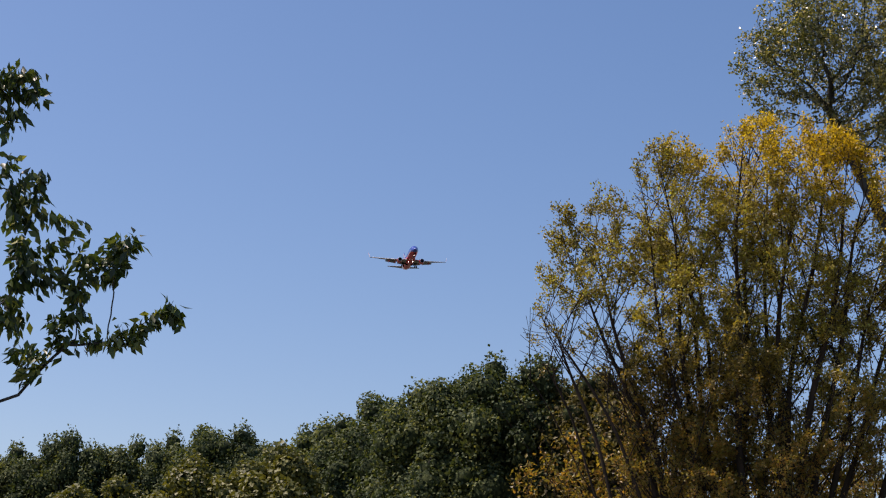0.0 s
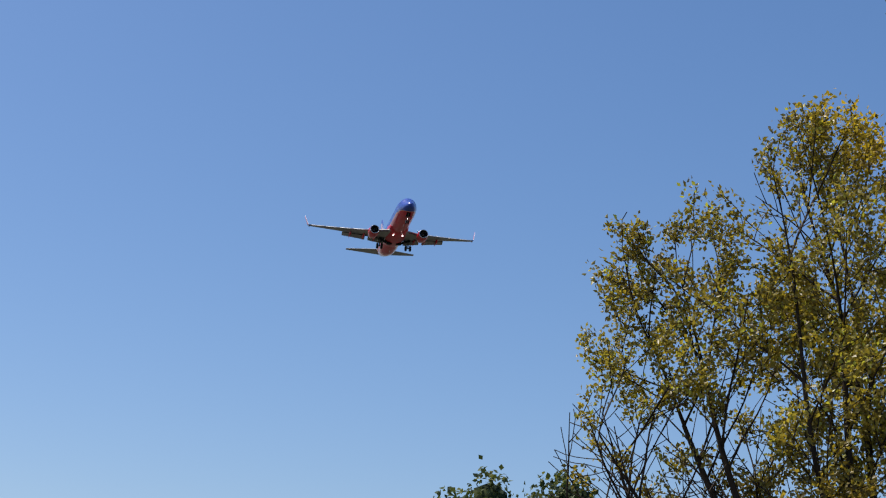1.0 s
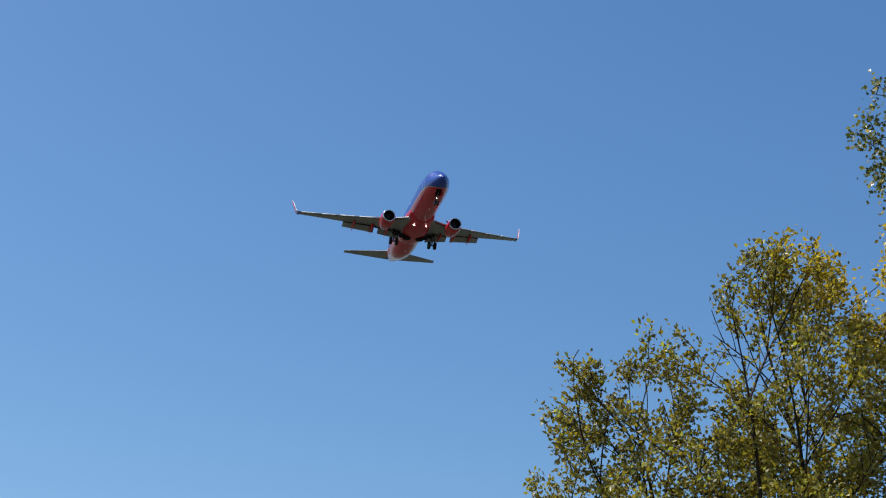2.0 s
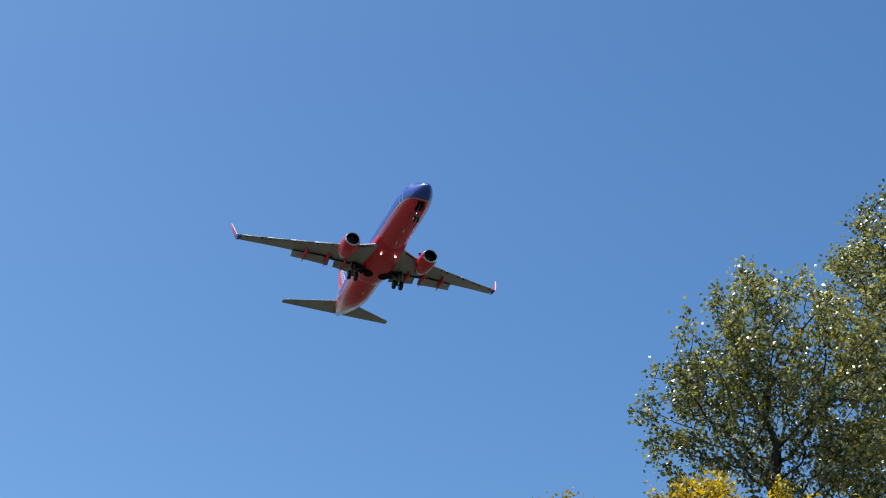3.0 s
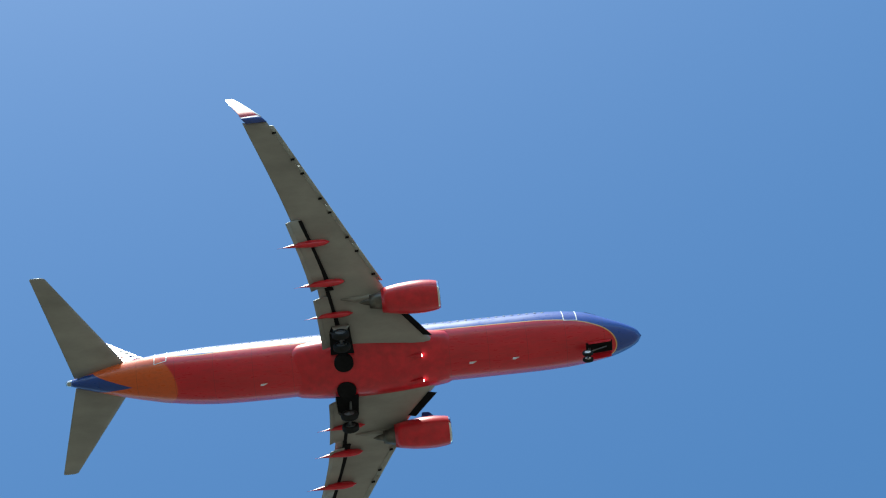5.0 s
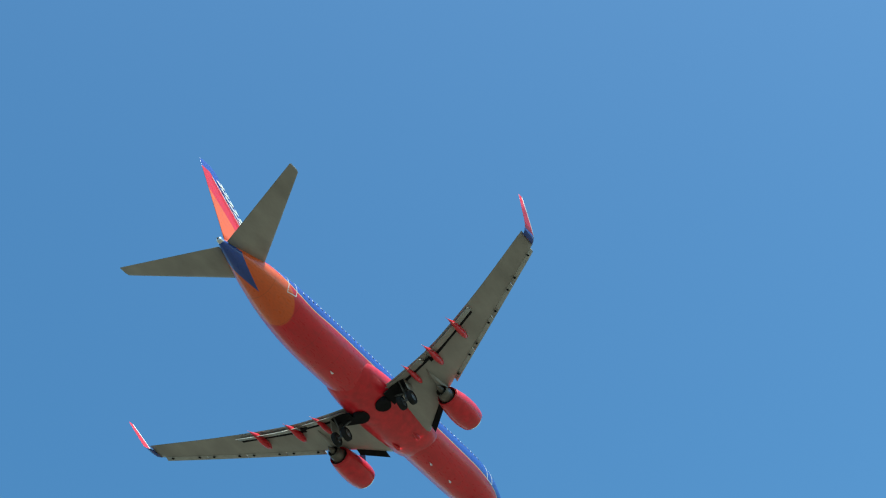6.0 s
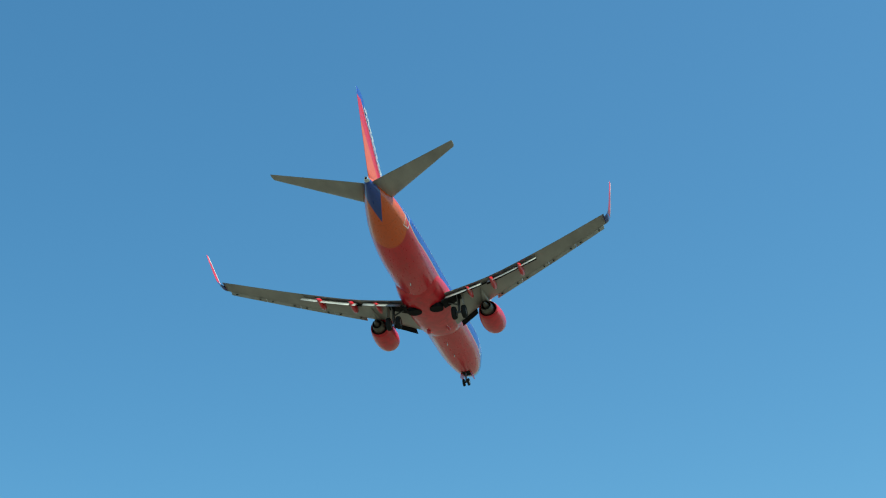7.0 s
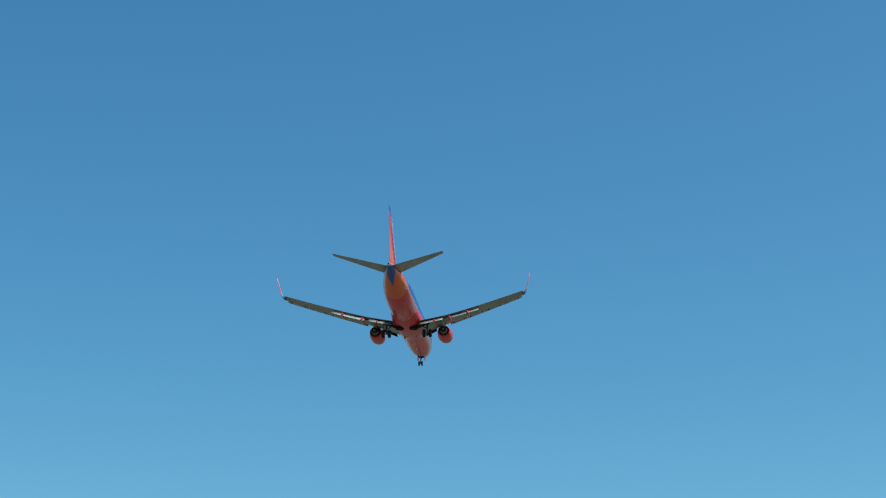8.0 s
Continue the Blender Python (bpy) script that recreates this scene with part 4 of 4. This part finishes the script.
                        if twig:
                            tips.append(twig[-1][0])
                            if len(twig) > 3:
                                tips.append(twig[len(twig) // 2][0])
                if side:
                    tips.append(side[-1][0])
    nodes, parent = np.array(nodes), np.array(parent)
    v, f, rad = wood_mesh(nodes, parent, 0.003, 0.055)
    mesh_object("trunk", v, f, M_BARK, tree, "brown bark stems and bare twigs")
    # leaf tufts at the shoot ends
    tips = np.array(tips)
    tips = tips[parent[tips] >= 0]
    spots = nodes[tips]
    bare = (spots[:, 0] < -1.2) & (spots[:, 2] < 5.9)
    stem_end = np.array([int(i) in ends for i in tips])
    tips = tips[stem_end & ~bare | (~bare | (rng.random(len(tips)) < 0.12)) & (rng.random(len(tips)) < np.clip(0.7 + 0.16 * (spots[:, 2] - 4.8), 0.45, 1.0))]
    # boughs in clumps, with thin places between
    tips = tips[[int(i) in ends or noise.noise(Vector(nodes[i]) * 1.9) + 0.5 * noise.noise(Vector(nodes[i]) * 5.0) > -0.34 for i in tips]]
    rep = np.repeat(tips, rng.integers(34, 84, len(tips)))
    d = nodes[rep] - nodes[parent[rep]]
    d /= np.linalg.norm(d, axis=1)[:, None] + 1e-9
    at = nodes[rep] - d * rng.uniform(-0.03, 0.1, len(rep))[:, None] + rng.normal(scale=0.032, size=(len(rep), 3))
    ax = d * 0.6 + rng.normal(scale=0.8, size=(len(rep), 3))
    leaves_mesh("crown", at, ax, rng.uniform(0.022, 0.042, len(at)), 0.31, 0.1, rng, M_GOLDLEAF, tree, "thin crown of yellow and olive leaves", 2)


def poplar_tree():
    rng = np.random.default_rng(5)
    tree = new("poplar_tree")
    tree.matrix_world = Matrix.Translation(spot(6.38, 20.0)) @ YAW
    tagged(tree, "tall poplar with glossy green leaves and dark limbs", "tree")
    blobs = ((-1.75, -0.3, 9.8, 0.85, 0.9, 1.05, 1.0), (-2.2, -0.3, 9.4, 0.7, 0.7, 0.78, 1.0), (-1.2, -0.3, 9.4, 0.9, 0.9, 1.15, 1.0), (-0.2, 0, 10.9, 0.9, 1.1, 1.2, 1.0), (0.5, -0.2, 11.3, 1.05, 1.2, 1.25, 1.0), (2.35, 0, 10.6, 0.7, 0.9, 1.3, 0.9), (1.2, 0, 10.0, 0.5, 0.8, 0.9, 0.35),
             (0.0, 0, 9.4, 1.2, 1.2, 1.0, 0.7), (-0.3, 0.1, 7.4, 0.9, 0.8, 1.0, 0.5), (1.9, 0, 8.0, 0.8, 0.9, 1.2, 0.4), (-2.45, -0.3, 8.55, 0.3, 0.3, 0.14, 0.5), (0.4, 0.2, 5.6, 1.2, 1.0, 1.2, 0.5))
    aims = cloud(rng, blobs, 11000)
    trunk = [(0.15 * math.sin(z * 0.5), 0, z) for z in np.linspace(0, 6.0, 24)]
    k = len(trunk) - 1
    starts = [trunk, [k] + [(-0.15 - 1.6 * u**0.8, -0.2 * u, 6.0 + 2.9 * u) for u in np.linspace(0.06, 1, 14)], [k] + [(0.2 * u + 0.04, 0.1 * u, 6.0 + 4.6 * u) for u in np.linspace(0.05, 1, 20)], [k] + [(1.5 * u, 0.3 * u, 6.0 + 2.8 * u) for u in np.linspace(0.06, 1, 14)]]
    nodes, parent = colonise(rng, starts, aims, 0.10, 1.7, 0.14, 80, 0.1)
    v, f, rad = wood_mesh(nodes, parent, 0.004, 0.2)
    mesh_object("trunk", v, f, M_BARK_GREY, tree, "dark grey trunk and limbs")
    at, ax = twig_leaves(rng, nodes, parent, rad, 0.010, 42, 0.05, 0.45, gaps=(1.7, 0.02))
    leaves_mesh("crown", at, ax, rng.uniform(0.025, 0.045, len(at)), 0.44, 0.06, rng, M_POPLAR, tree, "dense crown of small glossy leaves", 2)


def broadleaf_tree():
    rng = np.random.default_rng(23)
    tree = new("broadleaf_tree")
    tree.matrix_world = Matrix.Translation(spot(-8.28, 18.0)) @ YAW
    tagged(tree, "broadleaf tree with long drooping green leaves", "tree")

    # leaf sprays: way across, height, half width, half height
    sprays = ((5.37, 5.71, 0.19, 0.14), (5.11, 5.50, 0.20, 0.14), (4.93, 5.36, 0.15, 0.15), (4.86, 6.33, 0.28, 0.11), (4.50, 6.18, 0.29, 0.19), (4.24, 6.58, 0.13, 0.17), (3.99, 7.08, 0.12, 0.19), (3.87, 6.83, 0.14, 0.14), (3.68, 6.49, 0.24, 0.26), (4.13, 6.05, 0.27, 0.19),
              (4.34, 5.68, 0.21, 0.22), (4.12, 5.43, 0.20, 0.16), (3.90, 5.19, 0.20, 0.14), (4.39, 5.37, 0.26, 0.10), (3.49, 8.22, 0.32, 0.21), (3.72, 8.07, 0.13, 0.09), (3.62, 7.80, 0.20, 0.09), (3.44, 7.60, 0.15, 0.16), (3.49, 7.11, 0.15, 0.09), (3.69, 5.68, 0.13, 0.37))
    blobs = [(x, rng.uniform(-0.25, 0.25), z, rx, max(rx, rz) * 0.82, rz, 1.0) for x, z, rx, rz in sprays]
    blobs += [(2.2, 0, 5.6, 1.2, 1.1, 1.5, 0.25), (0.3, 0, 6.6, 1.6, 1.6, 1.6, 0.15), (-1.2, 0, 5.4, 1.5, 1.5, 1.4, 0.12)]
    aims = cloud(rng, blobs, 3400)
    trunk = [(0.1 * math.sin(z), 0, z) for z in np.linspace(0, 3.2, 16)]
    k = len(trunk) - 1
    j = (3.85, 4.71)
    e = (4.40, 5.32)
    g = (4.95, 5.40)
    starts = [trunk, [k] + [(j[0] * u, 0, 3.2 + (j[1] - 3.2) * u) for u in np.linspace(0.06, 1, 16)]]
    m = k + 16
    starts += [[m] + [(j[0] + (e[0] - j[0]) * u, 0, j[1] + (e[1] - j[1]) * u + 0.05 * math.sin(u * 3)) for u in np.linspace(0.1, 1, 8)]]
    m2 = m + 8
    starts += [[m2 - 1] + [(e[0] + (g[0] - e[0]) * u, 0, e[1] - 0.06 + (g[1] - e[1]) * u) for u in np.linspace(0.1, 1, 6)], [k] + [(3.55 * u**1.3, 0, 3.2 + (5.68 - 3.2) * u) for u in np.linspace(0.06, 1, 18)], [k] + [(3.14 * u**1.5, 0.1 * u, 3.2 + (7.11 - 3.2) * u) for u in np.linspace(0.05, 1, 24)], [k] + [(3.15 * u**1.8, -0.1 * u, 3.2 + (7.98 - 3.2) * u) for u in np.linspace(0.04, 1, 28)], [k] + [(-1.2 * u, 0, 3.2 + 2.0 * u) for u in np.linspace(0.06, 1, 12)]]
    nodes, parent = colonise(rng, starts, aims, 0.06, 1.5, 0.09, 90, 0.08)
    v, f, rad = wood_mesh(nodes, parent, 0.003, 0.16)
    mesh_object("trunk", v, f, M_BARK_GREY, tree, "dark trunk and slender branches")
    at, ax = twig_leaves(rng, nodes, parent, rad, 0.0075, 7, 0.045, 1.7)
    leaves_mesh("crown", at, ax, rng.uniform(0.09, 0.17, len(at)), 0.24, 0.08, rng, M_BROAD, tree, "drooping sprays of dark green leaves")


def wood_tree(seed, mat, height, name, label):
    """A full woodland crown on a short trunk, made of many leafy clumps."""
    rng = np.random.default_rng(seed)
    tree = new(name)
    tagged(tree, label, "tree", "trees of the wood")
    # sprays of foliage over a tall egg-shaped crown, the small ones outermost
    count = 120
    u = rng.random(count) ** 0.8
    ang = rng.uniform(0, 2 * math.pi, count)
    lobes = 1 + 0.25 * np.sin(3 * ang + seed) * np.sin(8 * u + seed)
    girth = height * 0.20 * np.sin(np.pi * np.clip(0.1 + 0.85 * u, 0, 1)) ** 0.55 * lobes * np.sqrt(rng.uniform(0.45, 1.0, count))
    size = height * rng.uniform(0.032, 0.07, count) * (1.15 - 0.5 * u)
    lumps = np.stack([np.cos(ang) * girth, np.sin(ang) * girth, height * (0.2 + 0.73 * u)], axis=1)
    lumps = np.concatenate([lumps, [(0, 0, height * 0.45), (0, 0, height * 0.6), (0, 0, height * 0.75), (rng.normal() * 0.2, rng.normal() * 0.2, height * 0.95)]])
    size = np.concatenate([size, [height * 0.13, height * 0.14, height * 0.11, height * 0.035]])
    centres = lumps
    trunk = [(0.05 * math.sin(z), 0, z) for z in np.linspace(0, height * 0.55, 10)]
    nodes, parent = colonise(rng, [trunk], centres, 0.4, 6.0, 0.45, 30, 0.1)
    v, f, rad = wood_mesh(nodes, parent, 0.012, 0.17)
    mesh_object("trunk", v, f, M_BARK_GREY, tree, "grey trunk and limbs")
    # solid heart of each lump under the outer leaves, crown shade in its colour
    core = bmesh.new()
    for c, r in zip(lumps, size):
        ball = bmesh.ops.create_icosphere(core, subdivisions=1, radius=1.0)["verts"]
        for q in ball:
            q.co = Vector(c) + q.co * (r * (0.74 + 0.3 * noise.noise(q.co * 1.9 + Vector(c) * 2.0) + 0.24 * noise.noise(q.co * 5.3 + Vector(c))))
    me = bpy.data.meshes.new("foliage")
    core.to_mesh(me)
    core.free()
    me.materials.append(M_INNER_SHADE)
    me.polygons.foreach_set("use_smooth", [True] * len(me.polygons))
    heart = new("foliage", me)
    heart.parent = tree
    tagged(heart, "solid inner foliage with the crown's inner shade in its colour", kind="stuff")
    pick = rng.choice(len(lumps), 72000, p=size**2 / (size**2).sum())
    d = rng.normal(size=(len(pick), 3))
    d /= np.linalg.norm(d, axis=1)[:, None]
    bumps = 1 + 0.2 * np.sin(7 * d[:, 0] + 9 * pick) * np.sin(6 * d[:, 1] + 5 * pick) * np.cos(7 * d[:, 2]) + 0.1 * np.sin(17 * d[:, 0] + pick) * np.sin(15 * d[:, 2] + pick)
    at = lumps[pick] + d * (size[pick] * bumps * rng.uniform(0.78, 0.98, len(pick)))[:, None] * np.array((1.0, 1.0, 1.25))
    hang = rng.normal(scale=0.55, size=d.shape) + d * 0.35 - np.array((0, 0, 0.45))
    leaves_mesh("crown", at, hang, rng.uniform(0.055, 0.1, len(at)), 0.42, 0.1, rng, mat, tree, "dense leafy crown", 2, outward=d)
    return tree


def treeline_height(x):
    """Height of the far wood's skyline, by the way across it."""
    return SKYLINE(x)


SKYLINE = curve_through((-30, -13.14, -12.21, -11.27, -10.15, -8.73, -7.50, -5.91, -4.66, -3.38, -2.61, -1.21, -0.58, 0.37, 1.48, 2.36, 3.00, 3.72, 4.53, 9), (8.6, 8.48, 8.62, 8.75, 8.66, 8.67, 9.14, 9.03, 9.28, 9.07, 9.57, 10.28, 10.52, 10.93, 11.09, 11.51, 11.34, 11.20, 11.06, 10.6))


def build_wood():
    rng = np.random.default_rng(77)
    kinds = [wood_tree(s, M_WOOD, 10.0, "woodland_tree", "dense dark green woodland tree") for s in (1, 2, 3, 4)]
    brown = wood_tree(6, M_RUSSET, 10.0, "woodland_tree", "olive-brown woodland tree with thinning leaves")
    used = []
    rows = []
    for row, (d0, gap, lower) in enumerate(((0.0, 1.15, 0.0), (3.0, 3.0, 0.35))):
        x = -15.0
        while x < 4.5:
            rows.append((x + rng.normal() * 0.25, d0 * 0.7 + rng.normal() * 0.3, treeline_height(x) - lower + 0.38 - abs(rng.normal()) * 0.2))
            x += gap * rng.uniform(0.8, 1.2)
    for i, (x, d, h) in enumerate(rows):
        near = 21.8 + 9.0 / (1 + math.exp((x + 3.0) * 0.9))
        dist = near + d
        m = Matrix.Translation(spot(x * dist / 48.0, dist)) @ Matrix.Rotation(rng.uniform(0, 6.28), 4, "Z")
        k = (1.6 + (h - 1.6) * dist / 48.0) / 10.0
        src = kinds[i % 4] if x < 3.5 else brown
        ob = src if src not in used else copy_thing(src, m)
        used.append(src)
        ob.matrix_world = m
        ob.scale = (k * rng.uniform(0.8, 1.08), k * rng.uniform(0.8, 1.08), k)
    bush = wood_tree(9, M_BUSH, 7.0, "willow_bush", "rounded olive-green willow bush before the wood")
    for i, (x, d, h) in enumerate(((-2.75, 21.5, 4.65), (-1.95, 21.3, 4.8), (-4.4, 22.5, 4.5), (0.5, 20.5, 3.7), (1.5, 20.8, 4.0))):
        ob = bush if i == 0 else copy_thing(bush, Matrix.Identity(4))
        ob.matrix_world = Matrix.Translation(spot(x, d)) @ Matrix.Rotation(i * 1.3, 4, "Z")
        ob.scale = (h / 7 * 1.15, h / 7 * 1.15, h / 7)


def yellow_shrub():
    rng = np.random.default_rng(31)
    tree = new("yellow_shrub")
    tree.matrix_world = Matrix.Translation(spot(1.95, 20.5)) @ YAW
    tree.scale = (1.2, 1.1, 1.1)
    tagged(tree, "low yellow-green shrub beside the many-stemmed tree", "shrub")
    aims = cloud(rng, ((-0.2, 0, 3.7, 0.7, 0.7, 0.75, 1), (0.4, 0, 3.5, 0.7, 0.7, 0.75, 1), (0.0, 0, 2.6, 0.9, 0.8, 0.9, 0.6)), 2600)
    stems = [[(x * u, 0.2 * x * u, 2.2 * u) for u in np.linspace(0, 1, 12)] for x in (-0.5, -0.15, 0.2, 0.55)]
    nodes, parent = colonise(rng, stems, aims, 0.08, 1.5, 0.12, 60, 0.15)
    v, f, rad = wood_mesh(nodes, parent, 0.0035, 0.05)
    mesh_object("trunk", v, f, M_BARK, tree, "thin brown stems")
    at, ax = twig_leaves(rng, nodes, parent, rad, 0.0075, 10, 0.04, 0.2, gaps=(2.3, -0.1))
    leaves_mesh("crown", at, ax, rng.uniform(0.035, 0.07, len(at)), 0.26, 0.1, rng, M_GOLDLEAF, tree, "yellow and olive leaves")
    for x, d, turn, k in ((2.45, 22.3, 1.9, 1.2), (3.4, 22.6, 3.6, 1.12), (4.9, 22.0, 0.8, 1.15)):
        ob = copy_thing(tree, Matrix.Translation(spot(x, d)) @ YAW @ Matrix.Rotation(turn, 4, "Z"))
        ob.scale = (k * 1.15, k * 1.15, k)


build_wood()
yellow_tree()
poplar_tree()
broadleaf_tree()
yellow_shrub()


# ---- what moves ----
def motions():
    # the aeroplane comes in over the trees, passes and flies away
    walk(airliner, [
        (0.0, pose(-703.09, 98.01, 193.32, 0.06, -1.84, -0.30)),
        (0.5, pose(-612.85, 90.71, 181.38, -0.12, -1.79, -0.39)),
        (0.7, pose(-594.75, 91.66, 183.57, -0.18, -1.60, -0.54)),
        (0.8, pose(-496.14, 76.57, 156.40, -0.11, -1.50, -0.39)),
        (0.9, pose(-387.79, 59.65, 125.97, -0.02, -1.44, -0.14)),
        (1.0, pose(-312.63, 47.99, 105.46, -0.15, -1.93, 0.26)),
        (1.2, pose(-278.13, 44.35, 99.14, -0.16, -1.93, 0.28)),
        (1.4, pose(-264.60, 44.23, 98.66, -0.05, -1.75, 0.29)),
        (1.6, pose(-250.09, 44.09, 98.15, 0.05, -1.58, 0.30)),
        (1.8, pose(-235.15, 43.96, 97.63, 0.16, -1.40, 0.31)),
        (2.0, pose(-220.35, 43.82, 97.11, 0.27, -1.23, 0.32)),
        (2.3, pose(-199.65, 43.63, 96.39, 0.43, -0.97, 0.33)),
        (2.5, pose(-181.96, 42.40, 94.35, 0.37, -1.07, 0.22)),
        (2.7, pose(-163.40, 40.93, 91.87, 0.34, -1.14, 0.32)),
        (3.0, pose(-166.49, 47.83, 105.44, 0.08, -1.31, 0.05)),
        (3.2, pose(-158.37, 50.31, 110.49, -0.30, -1.32, -0.35)),
        (3.5, pose(-132.84, 50.39, 110.90, -0.70, -1.20, -0.64)),
        (4.0, pose(-85.99, 49.18, 109.71, -0.36, -0.80, -0.49)),
        (4.2, pose(-67.44, 48.64, 108.79, -0.29, -0.52, -0.51)),
        (4.5, pose(-38.43, 47.10, 106.68, 0.65, -1.03, -0.22)),
        (4.7, pose(-20.02, 46.73, 106.89, 0.78, -0.86, -0.28)),
        (4.9, pose(-0.92, 46.19, 106.93, 0.81, -1.31, -0.27)),
        (5.1, pose(18.17, 45.64, 107.21, 0.84, -1.77, -0.27)),
        (5.3, pose(37.26, 45.10, 107.44, 0.87, -2.22, -0.27)),
        (5.5, pose(56.36, 44.56, 107.34, 0.90, -2.67, -0.26)),
        (5.7, pose(70.68, 44.16, 106.88, 0.92, -3.01, -0.26)),
        (5.8, pose(85.00, 43.75, 105.95, 0.94, -3.35, -0.26)),
        (6.0, pose(95.19, 39.97, 93.81, 0.71, -2.47, -0.32)),
        (6.2, pose(98.30, 34.69, 78.48, -0.14, -2.36, 0.32)),
        (6.3, pose(102.33, 32.99, 74.82, -0.22, -2.09, 0.32)),
        (6.5, pose(111.38, 30.21, 69.95, -0.24, -1.38, 0.14)),
        (7.0, pose(142.65, 29.81, 68.01, -0.52, -1.26, 0.64)),
        (7.5, pose(175.67, 29.40, 65.65, -0.35, -0.85, 0.54)),
        (7.7, pose(188.54, 29.41, 64.40, -0.30, -0.90, 0.57)),
        (7.9, pose(215.79, 30.49, 68.57, -0.20, -0.81, 0.33)),
        (8.0, pose(240.32, 31.98, 74.25, -0.07, -0.52, -0.00)),
    ])


motions()
